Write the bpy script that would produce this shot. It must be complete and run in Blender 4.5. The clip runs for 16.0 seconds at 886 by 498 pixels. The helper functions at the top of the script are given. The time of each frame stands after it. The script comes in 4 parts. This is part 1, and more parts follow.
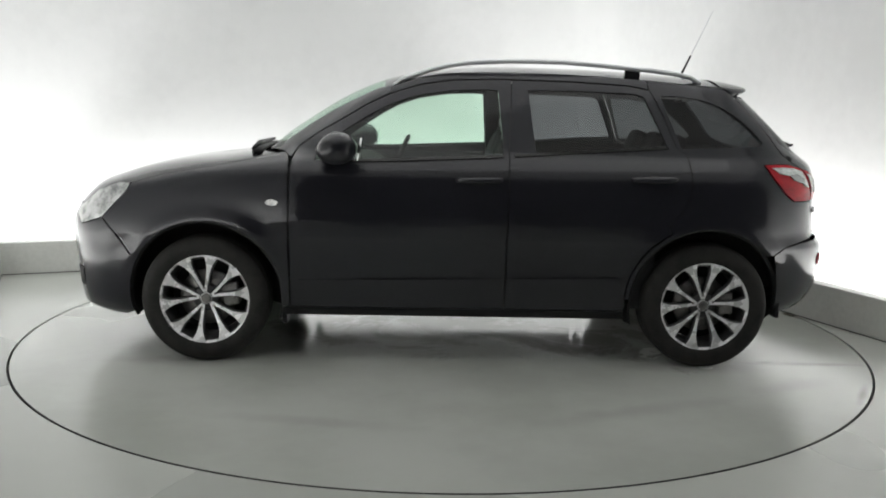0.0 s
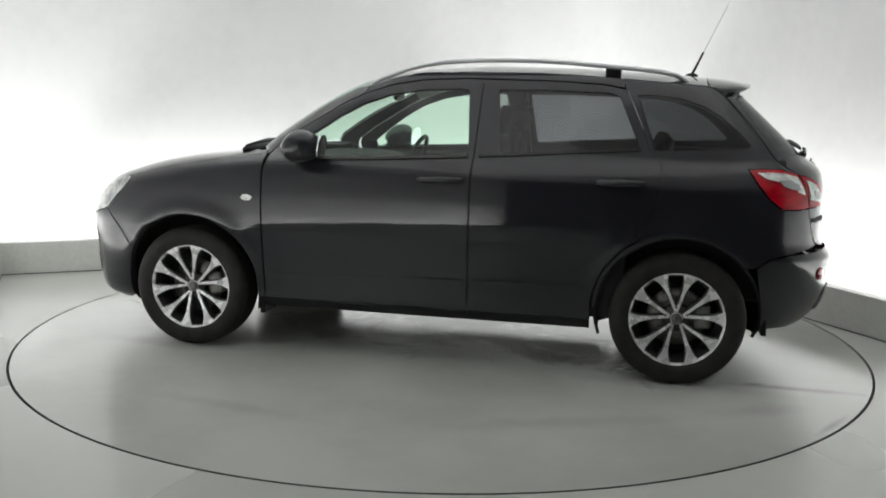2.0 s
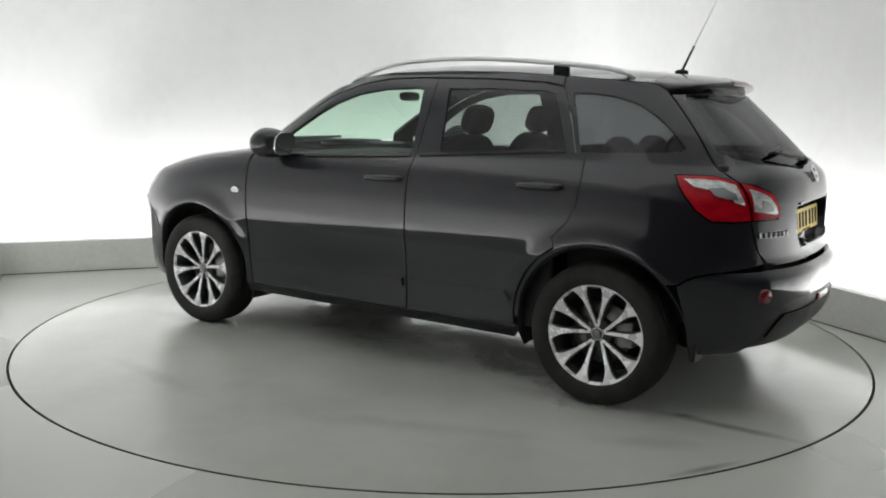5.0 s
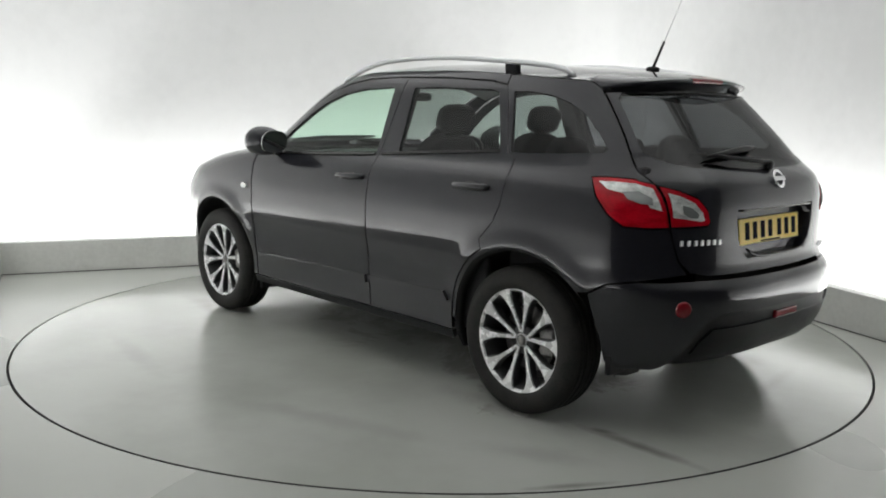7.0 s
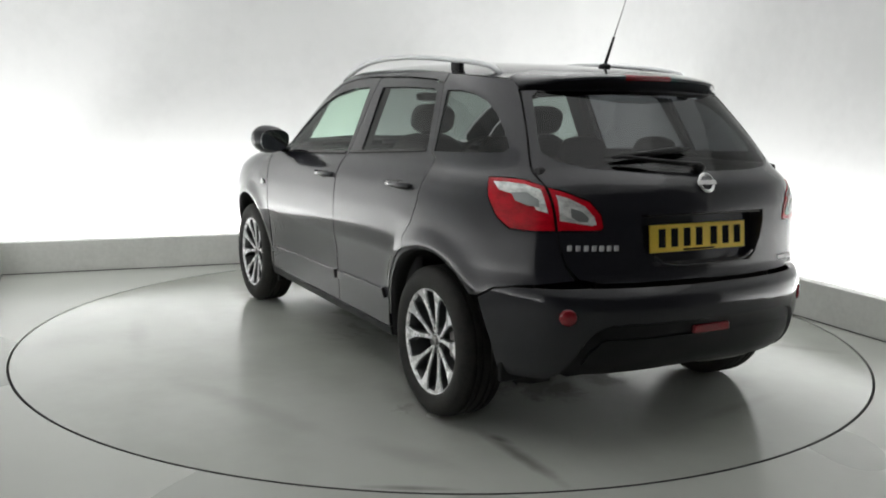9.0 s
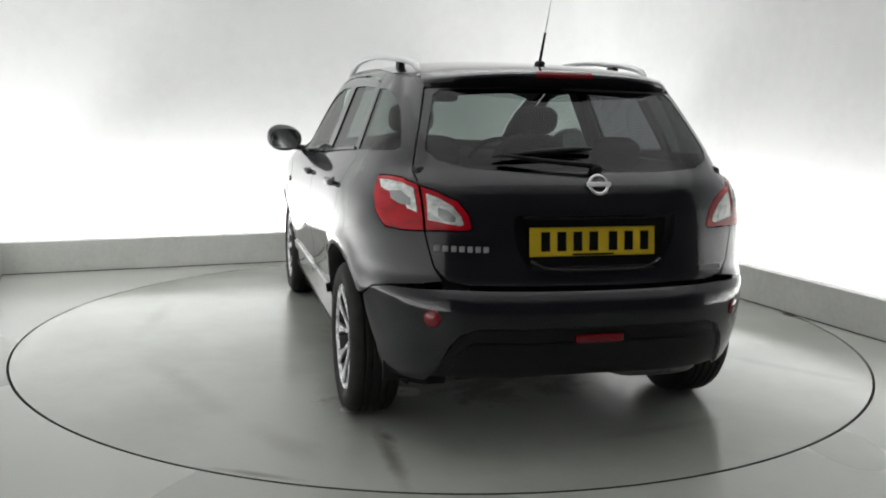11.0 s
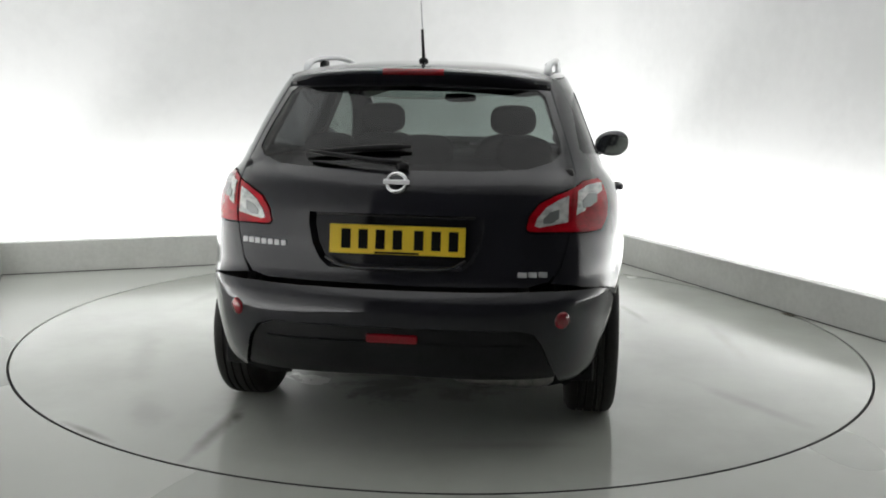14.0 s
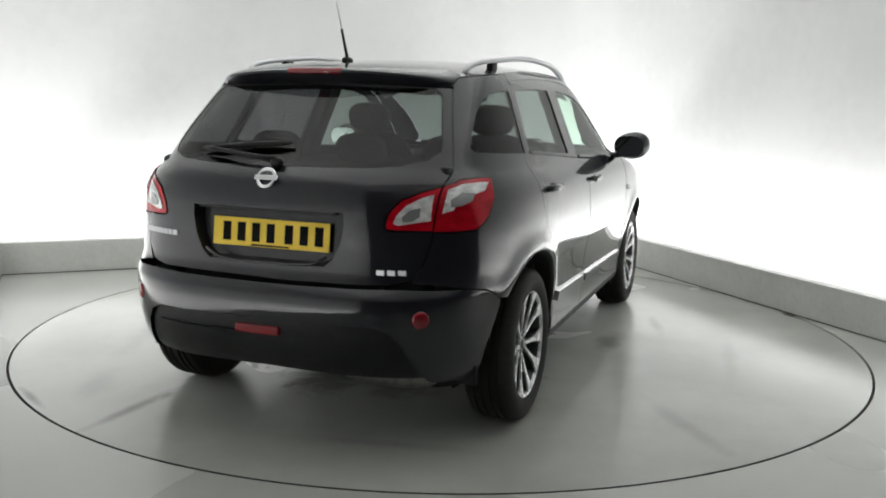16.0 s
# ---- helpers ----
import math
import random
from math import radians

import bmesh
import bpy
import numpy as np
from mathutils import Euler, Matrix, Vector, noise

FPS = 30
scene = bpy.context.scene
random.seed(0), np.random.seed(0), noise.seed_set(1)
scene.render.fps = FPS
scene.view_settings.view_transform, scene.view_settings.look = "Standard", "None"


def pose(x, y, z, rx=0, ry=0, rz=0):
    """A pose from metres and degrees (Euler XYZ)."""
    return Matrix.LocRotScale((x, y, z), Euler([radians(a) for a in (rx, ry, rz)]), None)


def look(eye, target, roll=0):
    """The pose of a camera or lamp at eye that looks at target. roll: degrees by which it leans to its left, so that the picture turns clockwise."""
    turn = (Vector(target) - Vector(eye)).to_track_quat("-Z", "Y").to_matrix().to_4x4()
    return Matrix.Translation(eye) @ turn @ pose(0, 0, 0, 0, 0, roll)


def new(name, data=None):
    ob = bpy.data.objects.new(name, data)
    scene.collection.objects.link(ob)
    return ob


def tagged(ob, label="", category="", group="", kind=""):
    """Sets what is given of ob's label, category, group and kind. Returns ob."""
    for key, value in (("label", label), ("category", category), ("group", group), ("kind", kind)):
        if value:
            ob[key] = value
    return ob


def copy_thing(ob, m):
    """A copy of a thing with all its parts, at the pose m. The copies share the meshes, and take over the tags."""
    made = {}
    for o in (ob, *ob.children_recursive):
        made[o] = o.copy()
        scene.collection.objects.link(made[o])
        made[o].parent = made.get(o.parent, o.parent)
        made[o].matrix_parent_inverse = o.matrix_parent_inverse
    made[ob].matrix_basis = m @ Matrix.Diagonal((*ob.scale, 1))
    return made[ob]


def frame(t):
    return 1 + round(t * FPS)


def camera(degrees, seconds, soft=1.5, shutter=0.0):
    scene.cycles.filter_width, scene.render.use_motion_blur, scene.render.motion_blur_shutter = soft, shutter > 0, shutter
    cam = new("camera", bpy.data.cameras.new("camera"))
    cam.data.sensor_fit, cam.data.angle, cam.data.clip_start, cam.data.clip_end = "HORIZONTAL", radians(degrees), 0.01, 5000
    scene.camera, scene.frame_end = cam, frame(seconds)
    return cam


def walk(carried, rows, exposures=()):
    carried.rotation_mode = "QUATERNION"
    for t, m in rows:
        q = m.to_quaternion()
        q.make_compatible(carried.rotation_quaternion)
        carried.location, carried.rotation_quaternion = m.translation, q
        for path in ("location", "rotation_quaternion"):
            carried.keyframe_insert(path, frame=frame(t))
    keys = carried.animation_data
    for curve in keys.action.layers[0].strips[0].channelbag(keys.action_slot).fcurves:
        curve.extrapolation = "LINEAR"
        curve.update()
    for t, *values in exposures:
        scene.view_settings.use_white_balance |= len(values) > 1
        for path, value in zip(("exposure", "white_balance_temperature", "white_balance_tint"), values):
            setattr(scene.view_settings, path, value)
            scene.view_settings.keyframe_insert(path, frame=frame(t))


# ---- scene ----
# camera on a tripod, level with the car's window line
cam = camera(52.32, 16.0, soft=1.9)
EYE = (0.0, -5.418, 1.3565)
AIM = (-0.0013, 0.0, 0.4869)
walk(cam, [(0.0, look(EYE, AIM, 1.127)), (16.0, look(EYE, AIM, 1.127))])

# ---- light ----
world = bpy.data.worlds.new("studio_dark")
world.use_nodes = True
world.node_tree.nodes["Background"].inputs["Color"].default_value = (0.9, 0.95, 1.0, 1)
world.node_tree.nodes["Background"].inputs["Strength"].default_value = 0.05
scene.world = world
scene.view_settings.exposure = 0.06

TURN = 22.5                      # the room stands at this angle to the camera
FAR, SIDE = 2.533, 2.394         # distance of the two low walls from the turntable's middle
WEST, END = -2.60, -4.2          # the third low wall, and where the side walls stop
COVE = 0.55                      # width of the lamp trough behind them
ROOM = Matrix.Rotation(radians(TURN), 4, "Z")
CEILING = 3.6


def area_lamp(name, at, sx, sy, power, up=True, tint=(1.0, 1.0, 1.0)):
    data = bpy.data.lights.new(name, "AREA")
    data.shape, data.size, data.size_y, data.energy, data.color = "RECTANGLE", sx, sy, power, tint
    ob = new(name, data)
    ob.matrix_world = ROOM @ pose(*at, 180 if up else 0)
    return ob


# lamp strips hidden in the troughs, washing the white backdrop from below
UP = 0.29                        # their distance behind the low walls' faces
area_lamp("cove_lamp_far", (-0.1, FAR + UP, 0.03), 5.4, 0.10, 92)
area_lamp("cove_lamp_side", (SIDE + UP, -0.7, 0.03), 0.10, 6.6, 122)
area_lamp("cove_lamp_west", (WEST - UP, -0.7, 0.03), 0.10, 6.6, 98)
# unseen soft fill from overhead, added to lift the floor and the car's top
area_lamp("overhead_fill", (-0.1, -0.4, CEILING - 0.12), 4.4, 4.8, 30, up=False)


# ---- materials ----
def material(name, color=(0.5, 0.5, 0.5), rough=0.5, metal=0.0, **more):
    m = bpy.data.materials.new(name)
    m.use_nodes = True
    b = m.node_tree.nodes["Principled BSDF"]
    b.inputs["Base Color"].default_value = (*color, 1)
    b.inputs["Roughness"].default_value = rough
    b.inputs["Metallic"].default_value = metal
    for key, value in more.items():
        b.inputs[key.replace("_", " ").title().replace("Ior", "IOR")].default_value = value
    return m


def node(m, kind, **values):
    n = m.node_tree.nodes.new(kind)
    for key, value in values.items():
        n.inputs[key].default_value = value
    return n


def link(m, a, out, b, to):
    m.node_tree.links.new(a.outputs[out], b.inputs[to])


def worn(m, low, high, scale, stretch=(1, 1, 1), detail=6, rough=None, bump=0.0, bump_scale=80, second=0.5):
    """Two scales of noise mix two base colours; a third bends the gloss and the relief."""
    b = m.node_tree.nodes["Principled BSDF"]
    at = node(m, "ShaderNodeTexCoord")
    mp = node(m, "ShaderNodeMapping", Scale=stretch)
    link(m, at, "Object", mp, "Vector")
    big = node(m, "ShaderNodeTexNoise", Scale=scale, Detail=detail, Roughness=0.6)
    fine = node(m, "ShaderNodeTexNoise", Scale=scale * 14, Detail=4.0)
    link(m, mp, "Vector", big, "Vector")
    link(m, mp, "Vector", fine, "Vector")
    add = node(m, "ShaderNodeMath")
    add.operation = "MULTIPLY_ADD"
    add.inputs[1].default_value = second
    link(m, fine, 0, add, 0)
    link(m, big, 0, add, 2)
    ramp = node(m, "ShaderNodeValToRGB")
    ramp.color_ramp.elements[0].position, ramp.color_ramp.elements[1].position = 0.35 + second * 0.3, 0.6 + second * 0.6
    ramp.color_ramp.elements[0].color, ramp.color_ramp.elements[1].color = (*low, 1), (*high, 1)
    ramp.color_ramp.interpolation = "EASE"
    link(m, add, 0, ramp, 0)
    link(m, ramp, 0, b, "Base Color")
    if rough:
        r = node(m, "ShaderNodeMapRange")
        r.inputs["From Min"].default_value, r.inputs["From Max"].default_value = 0.3, 0.7
        r.inputs["To Min"].default_value, r.inputs["To Max"].default_value = rough
        link(m, big, 0, r, 0)
        link(m, r, 0, b, "Roughness")
    if bump:
        rel = node(m, "ShaderNodeTexNoise", Scale=bump_scale, Detail=5.0)
        link(m, mp, "Vector", rel, "Vector")
        bp = node(m, "ShaderNodeBump", Strength=bump, Distance=0.01)
        link(m, rel, 0, bp, "Height")
        link(m, bp, 0, b, "Normal")
    return m


FLOOR = worn(material("grey_painted_concrete"), (0.42, 0.435, 0.40), (0.475, 0.49, 0.455), 0.5, rough=(0.24, 0.33), bump=0.01, bump_scale=5, second=0.1, detail=1.5)
DISC = worn(material("grey_painted_turntable_steel"), (0.385, 0.40, 0.365), (0.455, 0.47, 0.435), 0.7, rough=(0.12, 0.30), bump=0.008, bump_scale=4, second=0.12, detail=2.5)


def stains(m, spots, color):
    """Damp streaks, tyre scuffs and darker areas: soft ovals (x, y, turn, half length, half width, strength) with
    ragged edges.
    """
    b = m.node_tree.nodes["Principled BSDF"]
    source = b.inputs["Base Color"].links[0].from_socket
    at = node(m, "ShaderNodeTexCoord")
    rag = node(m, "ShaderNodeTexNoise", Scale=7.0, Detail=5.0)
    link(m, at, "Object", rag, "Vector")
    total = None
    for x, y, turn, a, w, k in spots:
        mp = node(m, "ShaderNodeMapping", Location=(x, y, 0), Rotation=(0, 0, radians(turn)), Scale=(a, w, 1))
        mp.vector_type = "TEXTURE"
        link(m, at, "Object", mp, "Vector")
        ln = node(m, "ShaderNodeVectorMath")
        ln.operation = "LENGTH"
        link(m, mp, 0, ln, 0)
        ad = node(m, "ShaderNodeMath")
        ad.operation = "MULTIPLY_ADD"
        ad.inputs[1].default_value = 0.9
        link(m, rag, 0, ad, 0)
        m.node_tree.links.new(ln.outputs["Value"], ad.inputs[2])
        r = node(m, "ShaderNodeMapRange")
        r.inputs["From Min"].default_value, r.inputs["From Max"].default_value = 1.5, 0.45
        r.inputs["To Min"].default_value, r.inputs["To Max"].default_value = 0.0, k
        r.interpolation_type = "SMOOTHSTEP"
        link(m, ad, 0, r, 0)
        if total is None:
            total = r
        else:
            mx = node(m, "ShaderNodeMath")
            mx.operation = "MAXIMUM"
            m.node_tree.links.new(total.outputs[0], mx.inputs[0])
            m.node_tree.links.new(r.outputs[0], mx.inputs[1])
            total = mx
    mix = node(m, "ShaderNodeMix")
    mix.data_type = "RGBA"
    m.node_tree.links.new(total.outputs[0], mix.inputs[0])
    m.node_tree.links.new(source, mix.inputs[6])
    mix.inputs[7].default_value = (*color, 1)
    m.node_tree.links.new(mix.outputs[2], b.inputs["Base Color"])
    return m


# includes a dark oval at each wheel and a faint broad one under mid-car
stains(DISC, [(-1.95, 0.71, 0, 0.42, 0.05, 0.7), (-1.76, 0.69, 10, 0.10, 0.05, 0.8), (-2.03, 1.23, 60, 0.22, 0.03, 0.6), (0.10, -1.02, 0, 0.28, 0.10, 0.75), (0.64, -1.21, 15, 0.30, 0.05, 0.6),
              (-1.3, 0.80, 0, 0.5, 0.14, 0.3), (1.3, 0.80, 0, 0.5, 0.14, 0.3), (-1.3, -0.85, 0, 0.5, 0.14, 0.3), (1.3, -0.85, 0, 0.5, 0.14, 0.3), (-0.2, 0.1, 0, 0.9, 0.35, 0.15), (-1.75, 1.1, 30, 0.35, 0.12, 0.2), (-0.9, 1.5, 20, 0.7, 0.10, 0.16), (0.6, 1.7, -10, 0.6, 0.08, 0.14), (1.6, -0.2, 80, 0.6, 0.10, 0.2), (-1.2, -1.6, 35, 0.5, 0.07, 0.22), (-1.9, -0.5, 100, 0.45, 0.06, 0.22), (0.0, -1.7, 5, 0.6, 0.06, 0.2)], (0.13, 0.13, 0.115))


def wet(m, scale, reach, gloss, dim):
    """Drying puddles and drips: ragged patches, glossier and a little darker, within a reach of the middle."""
    b = m.node_tree.nodes["Principled BSDF"]
    at = node(m, "ShaderNodeTexCoord")
    patch = node(m, "ShaderNodeTexNoise", Scale=scale, Detail=9.0, Roughness=0.68, Distortion=0.6)
    link(m, at, "Object", patch, "Vector")
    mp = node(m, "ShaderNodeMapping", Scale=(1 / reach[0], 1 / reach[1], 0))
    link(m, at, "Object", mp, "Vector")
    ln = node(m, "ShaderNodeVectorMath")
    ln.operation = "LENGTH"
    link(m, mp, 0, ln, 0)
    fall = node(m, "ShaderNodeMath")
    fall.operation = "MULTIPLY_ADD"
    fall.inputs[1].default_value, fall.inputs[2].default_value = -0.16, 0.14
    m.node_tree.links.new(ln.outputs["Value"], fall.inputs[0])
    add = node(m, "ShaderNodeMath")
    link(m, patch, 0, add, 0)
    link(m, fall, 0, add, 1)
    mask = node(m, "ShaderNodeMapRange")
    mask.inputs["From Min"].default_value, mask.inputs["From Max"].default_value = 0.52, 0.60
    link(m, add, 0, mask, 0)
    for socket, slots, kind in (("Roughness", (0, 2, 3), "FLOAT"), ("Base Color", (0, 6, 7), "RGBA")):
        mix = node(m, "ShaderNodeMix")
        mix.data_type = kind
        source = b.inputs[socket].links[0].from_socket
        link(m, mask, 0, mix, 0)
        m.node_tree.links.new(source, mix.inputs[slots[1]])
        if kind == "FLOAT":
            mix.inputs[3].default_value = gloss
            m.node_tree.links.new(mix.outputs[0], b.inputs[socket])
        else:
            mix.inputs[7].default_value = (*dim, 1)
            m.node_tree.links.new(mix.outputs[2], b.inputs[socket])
    return m


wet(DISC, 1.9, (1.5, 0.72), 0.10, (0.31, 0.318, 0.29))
WHITE = worn(material("white_backdrop_paint"), (0.63, 0.635, 0.63), (0.68, 0.685, 0.68), 0.8, rough=(0.6, 0.8), bump=0.02, bump_scale=60, second=0.3)
UPSTAND = worn(material("pale_grey_painted_board"), (0.60, 0.605, 0.575), (0.70, 0.705, 0.675), 2.2, rough=(0.45, 0.65), bump=0.05, bump_scale=40, second=0.4)
DARKWALL = worn(material("charcoal_wall_paint"), (0.035, 0.036, 0.038), (0.05, 0.05, 0.052), 1.5, rough=(0.6, 0.8))
GAP = material("black_gap_and_joint_shadow", (0.012, 0.012, 0.012), 0.7)


# ---- mesh helpers ----
def part(name, bm, mat, parent=None, label="", smooth=True):
    me = bpy.data.meshes.new(name)
    bm.normal_update()
    bm.to_mesh(me)
    bm.free()
    for f in me.polygons:
        f.use_smooth = smooth
    me.materials.append(mat)
    ob = new(name, me)
    ob.parent = parent
    if label:
        tagged(ob, label)
    return ob


def thing(name, label, category, group=""):
    return tagged(new(name), label, category, group)


def box(bm, x0, x1, y0, y1, z0, z1, bevel=0.0):
    v = [bm.verts.new((x, y, z)) for x in (x0, x1) for y in (y0, y1) for z in (z0, z1)]
    fs = [bm.faces.new([v[i] for i in q]) for q in ((0, 1, 3, 2), (4, 6, 7, 5), (0, 4, 5, 1), (2, 3, 7, 6), (0, 2, 6, 4), (1, 5, 7, 3))]
    if bevel:
        es = list({e for f in fs for e in f.edges})
        bmesh.ops.bevel(bm, geom=es, offset=bevel, segments=2, affect="EDGES", profile=0.5)
    return bm


def sweep(bm, line, profile, close=False):
    """Carry a profile of (sideways, up) along a level line of (x, y)."""
    rows = []
    n = len(line)
    for i, (x, y) in enumerate(line):
        a, b = line[max(i - 1, 0)], line[min(i + 1, n - 1)]
        d = Vector((b[0] - a[0], b[1] - a[1])).normalized()
        rows.append([bm.verts.new((x + d.y * s, y - d.x * s, z)) for s, z in profile])
    k = len(profile)
    for r, q in zip(rows, rows[1:]):
        for j in range(k if close else k - 1):
            bm.faces.new((r[j], q[j], q[(j + 1) % k], r[(j + 1) % k]))
    return bm


# ---- the studio ----
RING = 2.4225


def annulus(bm, r0, r1, z, n=160):
    a = [[bm.verts.new((r * math.cos(i * math.tau / n), r * math.sin(i * math.tau / n), z)) for i in range(n)] for r in (r0, r1)]
    for i in range(n):
        bm.faces.new((a[0][i], a[1][i], a[1][(i + 1) % n], a[0][(i + 1) % n]))


def studio():
    bm = bmesh.new()                                   # the floor, with a round hole for the turntable
    n = 160
    inner = [bm.verts.new((RING * math.cos(i * math.tau / n), RING * math.sin(i * math.tau / n), 0)) for i in range(n)]
    outer = [bm.verts.new((9 * math.cos(i * math.tau / n), 9 * math.sin(i * math.tau / n), 0)) for i in range(n)]
    low = [bm.verts.new((v.co.x, v.co.y, -0.05)) for v in inner]
    for i in range(n):
        j = (i + 1) % n
        bm.faces.new((inner[i], outer[i], outer[j], inner[j]))
        bm.faces.new((low[i], inner[i], inner[j], low[j]))
    tagged(part("floor", bm, FLOOR, smooth=False), "grey painted concrete floor, slightly glossy and scuffed", "floor", kind="structure")
    bm = bmesh.new()
    annulus(bm, RING - 0.05, RING + 0.03, -0.03)
    tagged(part("turntable_gap", bm, GAP, smooth=False), "thin black gap round the turntable", "gap", kind="structure")

    # low walls in front of the lamp troughs: a U on plan, open towards the camera
    for name, dims in (("low_wall_far", (WEST - 0.10, SIDE + 0.10, FAR, FAR + 0.10)), ("low_wall_side", (SIDE, SIDE + 0.10, END, FAR - 0.002)), ("low_wall_west", (WEST - 0.10, WEST, END, FAR - 0.002))):
        bm = bmesh.new()
        box(bm, *dims, 0, 0.25, 0.006)
        ob = part(name, bm, UPSTAND, smooth=False)
        ob.matrix_world = ROOM
        tagged(ob, "low pale grey painted wall before a lit trough", "low wall", kind="structure")
    # black strips before the walls' feet draw the floor joint and its shadow line
    for name, dims in (("joint_shadow_far", (WEST + 0.004, SIDE - 0.004, FAR - 0.004, FAR - 0.001)), ("joint_shadow_side", (SIDE - 0.004, SIDE - 0.001, END, FAR - 0.004)), ("joint_shadow_west", (WEST + 0.001, WEST + 0.004, END, FAR - 0.004))):
        bm = bmesh.new()
        box(bm, *dims, 0.001, 0.006)
        ob = part(name, bm, GAP, smooth=False)
        ob.matrix_world = ROOM
        tagged(ob, "dark strip for the joint and shadow line at the low wall's foot", "joint", kind="structure")
    # white backdrop with rounded corners
    r = 0.45
    fx, fy, wx = SIDE + COVE, FAR + COVE, WEST - COVE
    turn = np.linspace(0, math.pi / 2, 17)
    line = [(wx, END), (wx, -1.0)] + [(wx + r - r * math.cos(a), fy - r + r * math.sin(a)) for a in turn]
    line += [(0, fy)] + [(fx - r + r * math.sin(a), fy - r + r * math.cos(a)) for a in turn]
    line += [(fx, -1.0), (fx, END)]
    bm = bmesh.new()
    sweep(bm, line, [(0, -0.02), (0, CEILING), (-0.12, CEILING), (-0.12, -0.02)], close=True)
    bmesh.ops.recalc_face_normals(bm, faces=bm.faces)
    ob = part("backdrop", bm, WHITE)
    ob.matrix_world = ROOM
    ob.data.set_sharp_from_angle(angle=radians(40))
    tagged(ob, "seamless white painted backdrop with rounded corners", "backdrop", kind="structure")
    # dark walls behind the camera, never in view
    for name, dims in (("wall_south", (wx - 0.3, fx + 0.3, -7.2, -7.0)), ("wall_west", (wx - 0.3, wx - 0.1, -7.0, END - 0.002)), ("wall_east", (fx + 0.1, fx + 0.3, -7.0, END - 0.002))):
        bm = bmesh.new()
        box(bm, *dims, 0, CEILING)
        ob = part(name, bm, DARKWALL, smooth=False)
        ob.matrix_world = ROOM
        tagged(ob, "plain charcoal painted studio wall", "wall", kind="structure")
    bm = bmesh.new()
    box(bm, wx - 0.3, fx + 0.3, -7.2, fy + 0.3, CEILING, CEILING + 0.15)
    ob = part("ceiling", bm, WHITE, smooth=False)
    ob.matrix_world = ROOM
    tagged(ob, "plain white studio ceiling", "ceiling", kind="structure")


studio()


def turntable():
    bm = bmesh.new()
    n, r = 160, RING - 0.012
    rings = [[bm.verts.new((q * math.cos(i * math.tau / n), q * math.sin(i * math.tau / n), z)) for i in range(n)]
             for q, z in ((0.02, 0), (0.6, 0), (1.2, 0), (1.8, 0), (r - 0.002, 0))]
    for a, b in zip(rings, rings[1:]):
        for i in range(n):
            bm.faces.new((a[i], b[i], b[(i + 1) % n], a[(i + 1) % n]))
    bm.faces.new(rings[0])
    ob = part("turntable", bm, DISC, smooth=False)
    bm = bmesh.new()
    lip = [[bm.verts.new((q * math.cos(i * math.tau / n), q * math.sin(i * math.tau / n), z)) for i in range(n)] for q, z in ((r - 0.002, 0), (r, -0.002), (r, -0.029))]
    for a, b in zip(lip, lip[1:]):
        for i in range(n):
            bm.faces.new((a[i], b[i], b[(i + 1) % n], a[(i + 1) % n]))
    part("edge_band", bm, GAP, ob, "dark steel edge band", smooth=False)
    return tagged(ob, "round grey painted turntable disc with scuffs, damp stains and dark ovals under the car", "turntable")


TABLE = turntable()


# ---- the car's materials ----
def paint_black():
    m = material("black_metallic_paint", (0.005, 0.005, 0.006), 0.35, 0.0)
    b = m.node_tree.nodes["Principled BSDF"]
    b.inputs["Coat Weight"].default_value, b.inputs["Coat Roughness"].default_value = 1.0, 0.03
    b.inputs["Coat IOR"].default_value = 1.5
    b.inputs["Specular IOR Level"].default_value = 0.08
    fl = node(m, "ShaderNodeTexNoise", Scale=900.0, Detail=1.0)
    at = node(m, "ShaderNodeTexCoord")
    link(m, at, "Object", fl, "Vector")
    ramp = node(m, "ShaderNodeValToRGB")
    ramp.color_ramp.elements[0].position, ramp.color_ramp.elements[1].position = 0.45, 0.75
    ramp.color_ramp.elements[0].color, ramp.color_ramp.elements[1].color = (0.009, 0.0092, 0.012, 1), (0.027, 0.0275, 0.036, 1)
    link(m, fl, 0, ramp, 0)
    link(m, ramp, 0, b, "Base Color")
    peel = node(m, "ShaderNodeTexNoise", Scale=26.0, Detail=2.0)
    link(m, at, "Object", peel, "Vector")
    bp = node(m, "ShaderNodeBump", Strength=0.025, Distance=0.01)
    link(m, peel, 0, bp, "Height")
    link(m, bp, 0, b, "Coat Normal")
    return m


